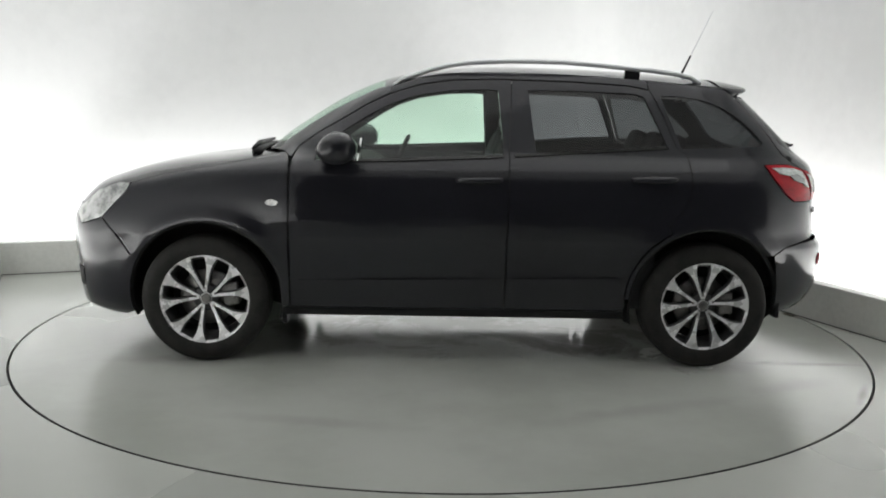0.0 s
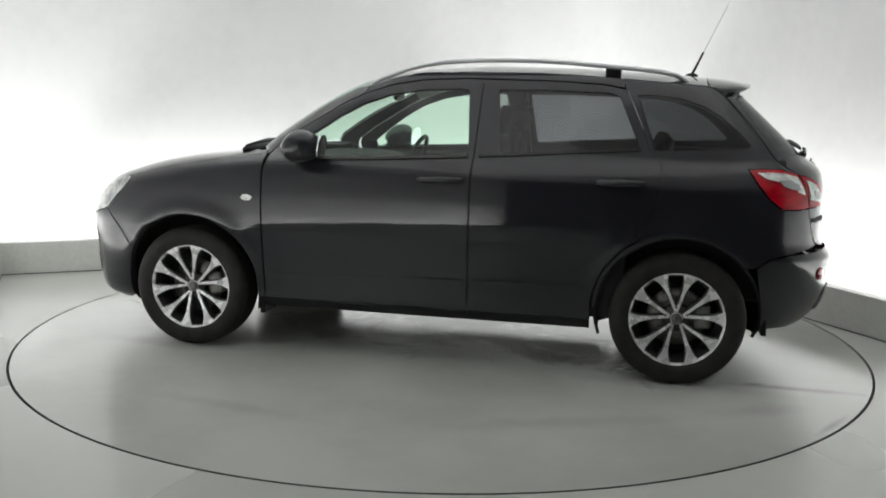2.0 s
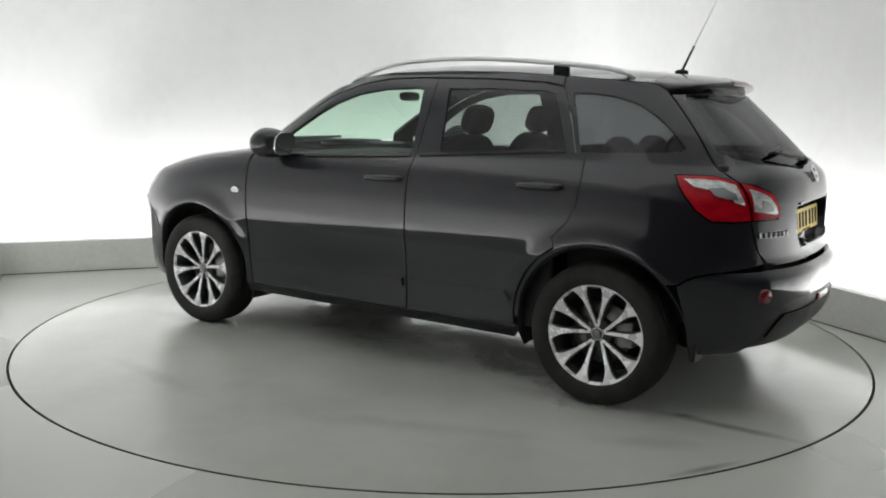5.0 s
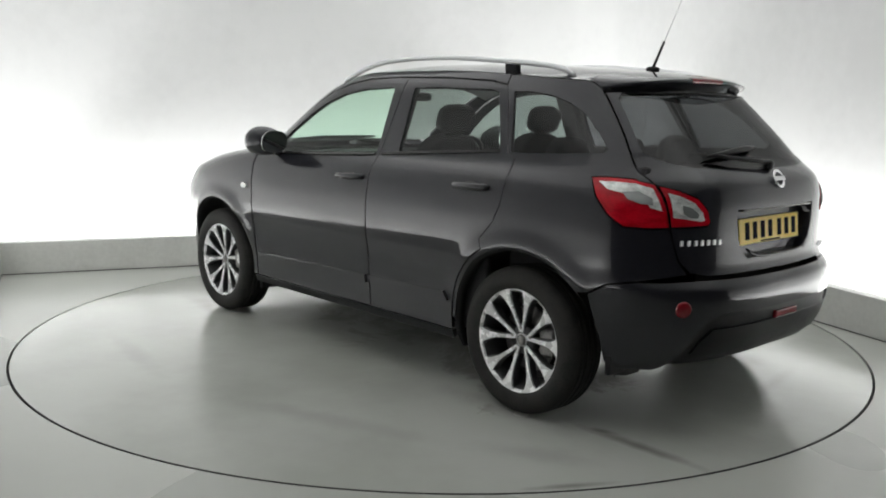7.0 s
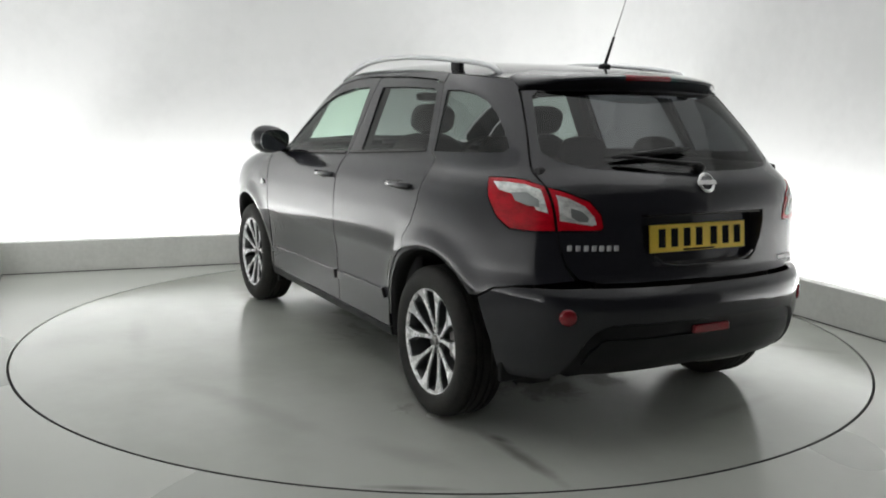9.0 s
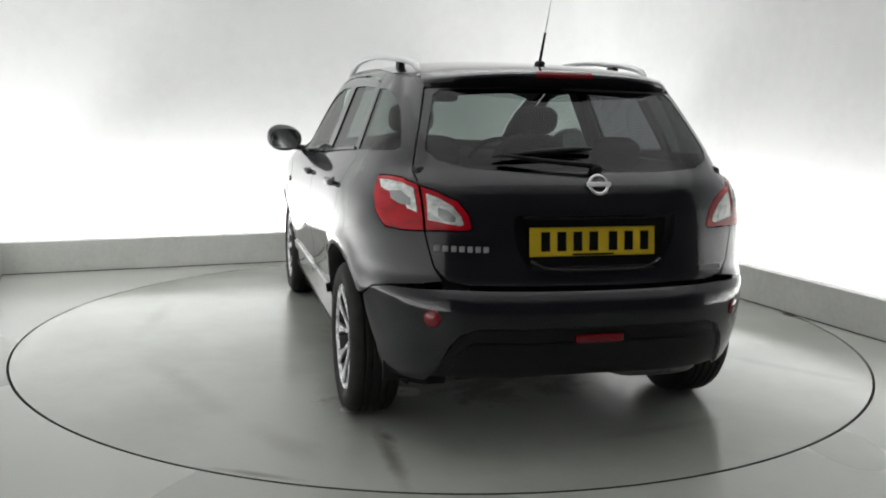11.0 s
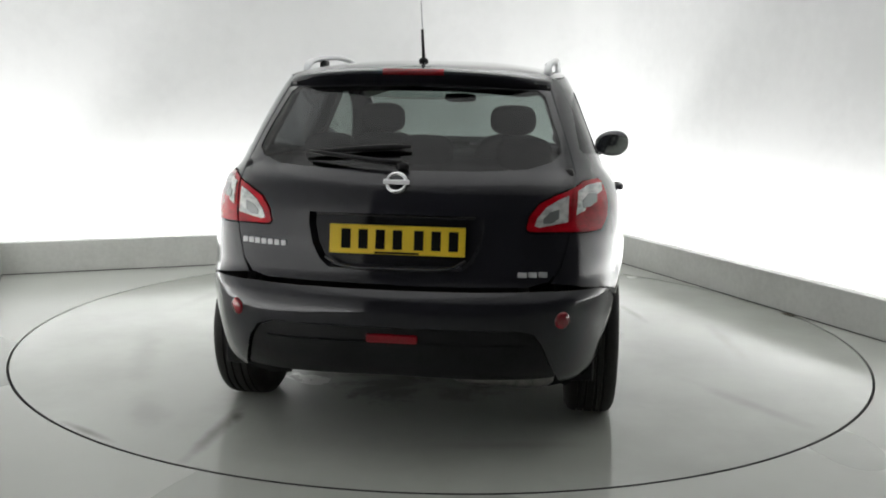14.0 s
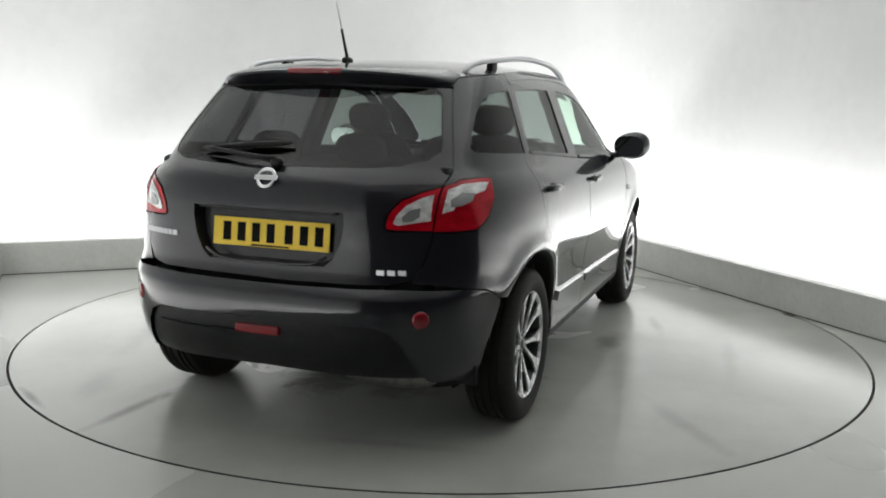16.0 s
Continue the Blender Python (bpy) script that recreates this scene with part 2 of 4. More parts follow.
def glass(name, tint, gloss=0.05):
    """Thin tinted pane: what passes straight through is coloured, what glances off is a mirror."""
    m = bpy.data.materials.new(name)
    m.use_nodes = True
    m.node_tree.nodes.remove(m.node_tree.nodes["Principled BSDF"])
    tr = node(m, "ShaderNodeBsdfTransparent", Color=(*tint, 1))
    gl = node(m, "ShaderNodeBsdfGlossy", Roughness=0.02)
    lw = node(m, "ShaderNodeLayerWeight", Blend=0.5)
    pw = node(m, "ShaderNodeMath")
    pw.operation = "POWER"
    pw.inputs[1].default_value = 5.0
    link(m, lw, "Facing", pw, 0)
    ma = node(m, "ShaderNodeMath")
    ma.operation = "MULTIPLY_ADD"
    ma.inputs[1].default_value, ma.inputs[2].default_value = 0.65, gloss
    link(m, pw, 0, ma, 0)
    mix = node(m, "ShaderNodeMixShader")
    link(m, ma, 0, mix, 0)
    m.node_tree.links.new(tr.outputs[0], mix.inputs[1])
    m.node_tree.links.new(gl.outputs[0], mix.inputs[2])
    link(m, mix, 0, m.node_tree.nodes["Material Output"], "Surface")
    return m


PAINT = paint_black()
GREEN_GLASS = glass("green_tinted_glass", (0.78, 0.92, 0.83))
PRIVACY = glass("grey_privacy_glass", (0.19, 0.20, 0.205), 0.045)
SIDE_PRIVACY = glass("grey_side_privacy_glass", (0.29, 0.302, 0.308), 0.055)
TRIM = worn(material("black_grained_plastic"), (0.007, 0.007, 0.0075), (0.013, 0.013, 0.014), 9, rough=(0.34, 0.48), bump=0.03, bump_scale=300)
TRIM.node_tree.nodes["Principled BSDF"].inputs["Specular IOR Level"].default_value = 0.2
GLOSS = material("gloss_black_trim", (0.008, 0.008, 0.008), 0.12)
HEADLAMP = worn(material("headlamp_lens_over_reflector"), (0.20, 0.21, 0.21), (0.75, 0.75, 0.74), 16, rough=(0.06, 0.25), second=0.5)
HEADLAMP.node_tree.nodes["Principled BSDF"].inputs["Metallic"].default_value = 0.5
RUBBER = worn(material("tyre_rubber"), (0.010, 0.010, 0.0095), (0.024, 0.023, 0.021), 12, rough=(0.6, 0.8), bump=0.08, bump_scale=160)
RUBBER.node_tree.nodes["Principled BSDF"].inputs["Specular IOR Level"].default_value = 0.25
# also the black for the handle cups' shade and the gap backing
WELL = material("wheel_arch_liner", (0.01, 0.01, 0.01), 0.85)
ALLOY = worn(material("machined_alloy"), (0.66, 0.66, 0.67), (0.78, 0.78, 0.79), 14, rough=(0.22, 0.34))
ALLOY.node_tree.nodes["Principled BSDF"].inputs["Metallic"].default_value = 0.4
GREYALLOY = worn(material("dark_grey_lacquered_alloy"), (0.02, 0.02, 0.021), (0.035, 0.035, 0.036), 16, rough=(0.3, 0.45))
STEEL = worn(material("brake_disc_steel"), (0.14, 0.14, 0.14), (0.26, 0.25, 0.24), 30, rough=(0.3, 0.5))
STEEL.node_tree.nodes["Principled BSDF"].inputs["Metallic"].default_value = 0.9
CASTING = worn(material("dull_cast_iron"), (0.16, 0.16, 0.155), (0.30, 0.29, 0.28), 40, rough=(0.5, 0.7))
CHROME = material("chrome", (0.82, 0.82, 0.83), 0.12, 1.0)
MIRROR = material("mirror_silver", (0.7, 0.74, 0.72), 0.03, 1.0)
SATIN = material("satin_silver_rail", (0.66, 0.67, 0.68), 0.3, 0.35)
RED = worn(material("red_lamp_lens", (0.4, 0.002, 0.012), 0.12, 0.0, coat_weight=0.5), (0.26, 0.001, 0.007), (0.52, 0.003, 0.014), 9, stretch=(1, 1, 2.5), rough=(0.08, 0.2), second=0.5)
DARKRED = material("dark_red_reflector", (0.20, 0.004, 0.010), 0.15, 0.0, coat_weight=0.4)
LETTER = material("brushed_silver_lettering", (0.5, 0.5, 0.51), 0.35, 0.5)
RED.node_tree.nodes["Principled BSDF"].inputs["Specular IOR Level"].default_value = 0.3
RED.node_tree.nodes["Principled BSDF"].inputs["Coat Weight"].default_value = 0.25
CLEAR = worn(material("clear_lamp_lens_over_chrome"), (0.40, 0.40, 0.40), (0.92, 0.92, 0.90), 24, stretch=(1, 1, 1.8), rough=(0.06, 0.18), second=0.6)
CLEAR.node_tree.nodes["Principled BSDF"].inputs["Metallic"].default_value = 0.25
SMOKE = material("grey_lamp_bulb_bowl", (0.42, 0.43, 0.43), 0.18, 0.6)
YELLOW = material("yellow_plate", (0.86, 0.60, 0.03), 0.35)
INK = material("black_plate_print", (0.008, 0.008, 0.008), 0.8, 0.0, specular_ior_level=0.1)
CLOTH = worn(material("dark_seat_cloth"), (0.014, 0.014, 0.015), (0.03, 0.03, 0.032), 12, rough=(0.8, 0.95), bump=0.1, bump_scale=400)
LINING = worn(material("pale_grey_headlining"), (0.32, 0.32, 0.30), (0.38, 0.38, 0.36), 6, rough=(0.85, 0.95))


# ---- the car's skin: level sections stacked from sill to roof ----
def pchip(points):
    xs, ys = (np.array(a, float) for a in zip(*sorted(points)))
    h, dl = np.diff(xs), np.diff(ys) / np.diff(xs)
    d = np.zeros_like(ys)
    for i in range(1, len(xs) - 1):
        if dl[i - 1] * dl[i] > 0:
            w1, w2 = 2 * h[i] + h[i - 1], h[i] + 2 * h[i - 1]
            d[i] = (w1 + w2) / (w1 / dl[i - 1] + w2 / dl[i])
    d[0], d[-1] = dl[0], dl[-1]

    def f(v):
        v = np.clip(v, xs[0], xs[-1])
        i = np.clip(np.searchsorted(xs, v) - 1, 0, len(h) - 1)
        t = (v - xs[i]) / h[i]
        return ((2 * t + 1) * (1 - t) ** 2 * ys[i] + t * (1 - t) ** 2 * h[i] * d[i] + t * t * (3 - 2 * t) * ys[i + 1] + t * t * (t - 1) * h[i] * d[i + 1])
    return f


MID = -0.3
tail_x = pchip([(0.15, -1.75), (0.22, -1.88), (0.27, -1.98), (0.33, -2.055), (0.42, -2.10), (0.5, -2.113), (0.58, -2.115), (0.630, -2.108), (0.655, -2.090), (0.680, -2.064),
                (0.72, -2.050), (0.83, -2.045), (0.95, -2.045), (1.03, -2.032), (1.06, -2.018), (1.09, -1.985), (1.12, -1.942), (1.25, -1.80), (1.39, -1.65), (1.45, -1.585), (1.56, -1.47)])
nose_x = pchip([(0.15, 1.85), (0.2, 2.0), (0.25, 2.12), (0.42, 2.14), (0.55, 2.15), (0.62, 2.157), (0.70, 2.15), (0.775, 2.115), (0.86, 2.04), (0.915, 1.965), (0.96, 1.84), (0.998, 1.71),
                (1.036, 1.507), (1.064, 1.27), (1.085, 1.12), (1.10, 1.07), (1.18, 0.964), (1.274, 0.828), (1.36, 0.693), (1.447, 0.525), (1.507, 0.357), (1.56, 0.15)])
half_w = pchip([(0.15, 0.78), (0.22, 0.825), (0.30, 0.856), (0.40, 0.862), (0.46, 0.867), (0.52, 0.8715), (0.58, 0.877), (0.64, 0.886), (0.68, 0.894), (0.76, 0.898), (0.85, 0.897),
                (0.93, 0.890), (0.98, 0.882), (1.03, 0.862), (1.07, 0.834), (1.10, 0.810), (1.14, 0.790), (1.22, 0.755), (1.33, 0.709), (1.42, 0.670), (1.47, 0.643), (1.50, 0.620), (1.52, 0.598), (1.56, 0.53)])
tail_n = pchip([(0.15, 5.5), (0.6, 6.5), (0.9, 6.0), (1.05, 5.2), (1.2, 6.0), (1.5, 6.6)])
tail_m = pchip([(0.15, 3.2), (0.9, 3.0), (1.1, 3.4), (1.3, 4.0), (1.5, 4.2)])
nose_n = pchip([(0.15, 9.0), (0.9, 10.0), (1.05, 8.5), (1.15, 9.0), (1.5, 9.0)])
nose_m = pchip([(0.15, 2.9), (0.9, 2.9), (1.1, 2.7), (1.5, 2.6)])
WHEELS = ((1.305, 0.342), (-1.31, 0.342))
ARCH = 0.402


def section(z, rear):
    a = np.where(rear, tail_x(z) - MID, nose_x(z) - MID)
    return a, half_w(z), np.where(rear, tail_n(z), nose_n(z)), np.where(rear, tail_m(z), nose_m(z))


def skin(th, z, off=0.0):
    """The point of the skin at the turn th (0 at the side, -90 degrees at the tail, +90 at the nose) and height z."""
    th, z = np.asarray(th, float), np.asarray(z, float)
    a, b, n, m = section(z, th < 0)
    s, c = np.abs(np.sin(th)), np.maximum(np.cos(th), 1e-6)
    lo, hi = np.full(th.shape, 0.5), np.full(th.shape, 1.5)
    for _ in range(34):
        r = (lo + hi) / 2
        big = (r * s) ** n + (r * c) ** m > 1
        hi, lo = np.where(big, r, hi), np.where(big, lo, r)
    x, y = MID + a * lo * s, b * lo * c
    side = np.clip((y - 0.6) / 0.15, 0, 1)
    for wx, wz in WHEELS:
        r = np.hypot(x - wx, (z - wz))
        y = y + side * 0.014 * np.exp(-((r - 0.415) / 0.055) ** 2) * np.clip((z - 0.42) / 0.15, 0, 1) * (z < 1.0)
    return np.stack([x, y, z], -1)


def skin_n(th, z):
    h = 0.006
    du = skin(th + h, z) - skin(th - h, z)
    dv = skin(th, z + h) - skin(th, z - h)
    k = np.cross(du, dv)
    k /= np.maximum(np.linalg.norm(k, axis=-1, keepdims=True), 1e-9)
    way = k[..., 0] * np.sin(th) + k[..., 1] * np.cos(th)
    return k * np.where(way < 0, -1.0, 1.0)[..., None]


def turn_of(kind, v, z):
    """The turn at which the skin at height z has this x (side views) or this y (rear: 'y', front: 'f')."""
    if kind == "x":
        rear = v < MID
        a, b, n, m = (float(q) for q in section(np.array(z), np.array(rear)))
        u = min(abs((v - MID) / a), 0.9995)
        w = (1 - u ** n) ** (1 / m)
        return (-1 if rear else 1) * math.atan2(u, w)
    rear = kind == "y"
    a, b, n, m = (float(q) for q in section(np.array(z), np.array(rear)))
    w = min(abs(v) / b, 0.9995)
    u = (1 - w ** m) ** (1 / n)
    return (-1 if rear else 1) * math.atan2(u, w)


SC = 1.5


def outline(points, step=0.02, zs=1.0):
    """View points (kind, value, z) become a closed line on the skin's chart, cut into short steps."""
    full = []
    n = len(points)
    for i in range(n):
        (k, v, z), (k2, v2, z2) = points[i], points[(i + 1) % n]
        if k == k2:
            cuts = max(1, int(math.hypot(v2 - v, z2 - z) / 0.025))
            for j in range(cuts):
                f = j / cuts
                zz = z + (z2 - z) * f
                full.append((turn_of(k, v + (v2 - v) * f, zz) * SC, zz * zs))
        else:
            p, q = turn_of(k, v, z) * SC, turn_of(k2, v2, z2) * SC
            cuts = max(1, int(math.hypot(q - p, z2 - z) / step))
            for j in range(cuts):
                f = j / cuts
                full.append((p + (q - p) * f, (z + (z2 - z) * f) * zs))
    return np.array(full)


def inset(poly, d):
    a, b = np.roll(poly, 1, 0), np.roll(poly, -1, 0)
    area = np.sum(poly[:, 0] * b[:, 1] - b[:, 0] * poly[:, 1])
    t = b - a
    nn = np.stack([-t[:, 1], t[:, 0]], -1)
    nn /= np.maximum(np.linalg.norm(nn, axis=1, keepdims=True), 1e-9)
    return poly + nn * d * (1 if area > 0 else -1)


def inside(p, poly):
    x, y = p[:, 0][:, None], p[:, 1][:, None]
    x0, y0 = poly[:, 0], poly[:, 1]
    x1, y1 = np.roll(x0, -1), np.roll(y0, -1)
    cross = ((y0 > y) != (y1 > y)) & (x < (x1 - x0) * (y - y0) / (y1 - y0 + 1e-12) + x0)
    return cross.sum(1) % 2 == 1


def chart_mesh(poly, holes=(), step=0.02):
    from mathutils.geometry import delaunay_2d_cdt
    lo, hi = poly.min(0), poly.max(0)
    gx, gy = np.meshgrid(np.arange(lo[0], hi[0], step), np.arange(lo[1], hi[1], step))
    gx[::2] += step / 2
    g = np.stack([gx.ravel(), gy.ravel()], -1)
    keep = inside(g, poly)
    for h in holes:
        keep &= ~inside(g, h)
    g = g[keep]
    lines = np.concatenate([poly, *holes])
    if len(g):
        near = np.min(np.hypot(g[:, None, 0] - lines[None, :, 0], g[:, None, 1] - lines[None, :, 1]), 1)
        g = g[near > step * 0.55]
    vs, es, at = [], [], 0
    for loop in (poly, *holes):
        es += [(at + i, at + (i + 1) % len(loop)) for i in range(len(loop))]
        at += len(loop)
        vs += [Vector(p) for p in loop]
    vs += [Vector(p) for p in g]
    v, _, f, *_ = delaunay_2d_cdt(vs, es, [], 0, 1e-6)
    v = np.array([tuple(p) for p in v])
    c = np.array([v[list(q)].mean(0) for q in f])
    ok = inside(c, poly)
    for h in holes:
        ok &= ~inside(c, h)
    return v, [q for q, o in zip(f, ok) if o]


def panel(name, points, mat, parent, holes=(), mirror=False, join=False, off=0.0, rim=0.018, gap=0.0015, step=0.02, zs=1.0, label="", crown=0.0):
    """A sheet of the skin within an outline, with its edge turned inwards. mirror: on the right side; join: both halves, met at the middle."""
    poly = inset(outline(points, step, zs), gap)
    hs = [inset(outline(h, step, zs), -0.0015) for h in holes]
    v2, fs = chart_mesh(poly, hs, step)
    th, z = v2[:, 0] / SC, v2[:, 1] / zs
    nn = skin_n(th, z)
    co = skin(th, z) + nn * off
    if join:
        mid = np.abs(th) > math.pi / 2 - 0.02
        co[mid, 1], nn[mid, 1] = 0.0, 0.0
    used = sorted({i for f in fs for i in f})
    edges = {}
    for f in fs:
        for i in range(3):
            e = (f[i], f[(i + 1) % 3])
            edges.setdefault(tuple(sorted(e)), []).append(e)
    bm = bmesh.new()
    nors = []
    for sgn in ((1, -1) if join else ((-1,) if mirror else (1,))):
        top, low = {}, {}
        for i in used:
            top[i] = bm.verts.new((co[i][0], co[i][1] * sgn, co[i][2]))
            nors.append((nn[i][0], nn[i][1] * sgn, nn[i][2]))
        for e, both in edges.items():
            if len(both) == 1 and rim and not (join and abs(co[e[0]][1]) < 1e-6 and abs(co[e[1]][1]) < 1e-6):
                for i in e:
                    if i not in low:
                        q = co[i] - nn[i] * rim
                        low[i] = bm.verts.new((q[0], q[1] * sgn, q[2]))
                        nors.append((nn[i][0], nn[i][1] * sgn, nn[i][2]))
        for f in fs:
            a, b, c = (co[i] for i in f)
            out = np.dot(np.cross(b - a, c - a), nn[f[0]]) > 0
            tri = [top[i] for i in f]
            if out != (sgn > 0):
                tri.reverse()
            bm.faces.new(tri)
        for e, both in edges.items():
            if len(both) == 1 and e[0] in low and e[1] in low:
                bm.faces.new((top[both[0][0]], low[both[0][0]], low[both[0][1]], top[both[0][1]]))
    bm.verts.index_update()
    ob = part(name, bm, mat, parent, label)
    ob.data.normals_split_custom_set_from_vertices(nors)
    return ob


def xs(*pairs):
    return [("x", x, z) for x, z in pairs]


def ys(*pairs):
    return [("y", y, z) for y, z in pairs]


def arc_pts(wheel, a0, a1, r=ARCH, n=14):
    wx, wz = WHEELS[wheel]
    return xs(*[(wx + r * math.cos(radians(a0 + (a1 - a0) * i / n)), wz + r * math.sin(radians(a0 + (a1 - a0) * i / n))) for i in range(n + 1)])


roof_edge = pchip([(0.40, 1.43), (0.335, 1.450), (0.19, 1.497), (0.04, 1.520), (-0.26, 1.528), (-0.565, 1.524), (-0.87, 1.509), (-1.17, 1.487), (-1.48, 1.464), (-1.58, 1.448)])
roof_mid = pchip([(0.42, 1.49), (0.36, 1.507), (0.19, 1.543), (0.0, 1.563), (-0.3, 1.577), (-0.7, 1.572), (-1.1, 1.552), (-1.34, 1.534), (-1.55, 1.513), (-1.7, 1.495)])

CAR = thing("car", "black five-door crossover car with alloy wheels on the turntable", "car")

WIN_FRONT = xs((0.73, 1.062), (0.735, 1.105), (0.62, 1.195), (0.476, 1.290), (0.36, 1.352), (0.213, 1.402), (0.038, 1.430), (-0.16, 1.438), (-0.205, 1.432), (-0.232, 1.112), (-0.225, 1.102), (0.3, 1.076))
WIN_REAR = xs((-0.365, 1.436), (-0.6, 1.438), (-0.93, 1.428), (-0.975, 1.412), (-1.085, 1.168), (-1.075, 1.158), (-0.7, 1.135), (-0.42, 1.120), (-0.402, 1.126))
WIN_QUARTER = xs((-1.065, 1.420), (-1.16, 1.420), (-1.28, 1.405), (-1.385, 1.372), (-1.472, 1.322), (-1.552, 1.255), (-1.618, 1.187), (-1.602, 1.171), (-1.4, 1.160), (-1.160, 1.152))
DOOR_REAR_EDGE = [(-1.01, 1.447), (-1.035, 1.40), (-1.085, 1.29), (-1.138, 1.150), (-1.19, 1.125), (-1.205, 1.02), (-1.20, 0.93), (-1.165, 0.845), (-1.09, 0.765)]
NOTCH_IN = [(0.645, 0.884), (0.497, 0.889), (0.485, 0.902), (0.495, 0.952), (0.533, 1.003), (0.60, 1.033), (0.655, 1.051)]
GATE = [(0.50, 0.688), (0.575, 0.703), (0.615, 0.75), (0.638, 0.84), *NOTCH_IN, (0.662, 1.10), (0.632, 1.2), (0.598, 1.30), (0.556, 1.42)]
LAMP_OUT = xs((-1.607, 1.071), (-1.68, 1.074), (-1.78, 1.070)) + ys((0.70, 1.068), (0.6595, 1.052), (0.6495, 0.886)) + xs((-1.86, 0.882), (-1.775, 0.886), (-1.715, 0.930), (-1.655, 1.000))
LAMP_IN = ys((0.6525, 1.047), (0.60, 1.030), (0.535, 1.000), (0.497, 0.950), (0.487, 0.905), (0.497, 0.892), (0.6425, 0.887))


def body():
    door_f = xs((0.862, 0.30), (0.866, 0.6), (0.862, 1.07), (0.83, 1.125), (0.72, 1.205), (0.62, 1.262), (0.47, 1.353), (0.34, 1.412), (0.2, 1.455), (0.03, 1.482), (-0.20, 1.490), (-0.278, 1.488), (-0.262, 1.10), (-0.252, 0.30))
    door_r = xs((-0.255, 0.30), (-0.2645, 1.10), (-0.281, 1.488), (-0.6, 1.484), (-0.9, 1.468), *DOOR_REAR_EDGE) + arc_pts(1, 62, 5, 0.43, 8) + xs((-0.885, 0.30))
    for side in (False, True):
        f = panel("front_door", door_f, PAINT, CAR, [WIN_FRONT], mirror=side)
        panel("window_glass", WIN_FRONT, GREEN_GLASS, f, mirror=side, off=-0.006, rim=0, gap=-0.003, label="pale green tinted window glass").visible_shadow = False
        panel("moulding", xs((0.82, 0.405), (0.825, 0.448), (-0.235, 0.468), (-0.24, 0.425)), PAINT, f, mirror=side, off=0.016, rim=0.018, label="gloss black door moulding")
        panel("belt_moulding", xs((0.70, 1.050), (0.70, 1.062), (0.3, 1.076), (-0.235, 1.102), (-0.235, 1.089), (0.3, 1.063)), GLOSS, f, mirror=side, off=0.007, rim=0.01, gap=0, step=0.01)
        r = panel("rear_door", door_r, PAINT, CAR, [WIN_REAR], mirror=side)
        panel("window_glass", WIN_REAR, SIDE_PRIVACY, r, mirror=side, off=-0.006, rim=0, gap=-0.003, label="dark grey privacy glass").visible_shadow = False
        panel("moulding", xs((-0.275, 0.427), (-0.27, 0.470), (-0.84, 0.482), (-0.87, 0.44)), PAINT, r, mirror=side, off=0.016, rim=0.018, label="gloss black door moulding")
        panel("belt_moulding", xs((-0.29, 1.093), (-0.29, 1.106), (-0.7, 1.134), (-1.09, 1.158), (-1.095, 1.146), (-0.7, 1.121)), GLOSS, r, mirror=side, off=0.007, rim=0.01, gap=0, step=0.01)
        quarter = xs((-1.004, 1.450), (-1.0, 1.499), (-1.17, 1.487), (-1.38, 1.4715), (-1.50, 1.460), (-1.545, 1.4535)) + ys((0.53, 1.443), (0.560, 1.425), (0.602, 1.30), (0.636, 1.2), (0.666, 1.10), (0.661, 1.055), (0.70, 1.071)) + xs((-1.78, 1.073), (-1.68, 1.077), (-1.604, 1.074), (-1.652, 1.000), (-1.712, 0.928), (-1.773, 0.883), (-1.86, 0.879)) + ys((0.649, 0.882), (0.642, 0.84), (0.619, 0.75), (0.59, 0.698)) \
            + xs((-1.83, 0.668), (-1.735, 0.648), (-1.665, 0.605)) + xs(*[(WHEELS[1][0] - ARCH * math.cos(radians(a)), WHEELS[1][1] + ARCH * math.sin(radians(a))) for a in range(40, 178, 8)]) \
            + xs((-0.893, 0.36)) + arc_pts(1, 5, 62, 0.425, 8) + xs(*DOOR_REAR_EDGE[::-1])
        q = panel("rear_quarter_panel", quarter, PAINT, CAR, [WIN_QUARTER], mirror=side)
        panel("quarter_glass", WIN_QUARTER, PRIVACY, q, mirror=side, off=-0.004, rim=0, gap=-0.003, label="dark grey privacy glass").visible_shadow = False
        lamp = panel("tail_light", LAMP_OUT, RED, q, mirror=side, off=0.004, rim=0.02, label="red tail light lens with a clear band")
        panel("clear_lens", xs((-1.645, 1.056), (-1.70, 1.058), (-1.78, 1.054)) + ys((0.695, 1.048), (0.672, 1.038), (0.668, 0.950), (0.70, 0.962)) + xs((-1.835, 0.985), (-1.76, 1.012), (-1.69, 1.026)), CLEAR, lamp, mirror=side, off=0.008, rim=0.006)
        panel("lamp_bowl", ys((0.745, 1.02), (0.71, 1.025), (0.685, 1.0), (0.69, 0.972), (0.72, 0.975), (0.745, 0.99)), SMOKE, lamp, mirror=side, off=0.0105, rim=0.004)
        fender = xs((0.866, 0.30), (0.870, 0.6), (0.866, 1.068), (0.90, 1.098), (0.955, 1.088), (1.02, 1.073), (1.2, 1.033), (1.5, 0.978), (1.69, 0.926), (1.705, 0.885), (1.84, 0.745), (1.76, 0.66), (1.69, 0.56)) \
            + xs(*[(WHEELS[0][0] - ARCH * math.cos(radians(a)), WHEELS[0][1] + ARCH * math.sin(radians(a))) for a in range(152, 8, -8)]) + xs((0.908, 0.30))
        f = panel("front_wing", fender, PAINT, CAR, mirror=side)
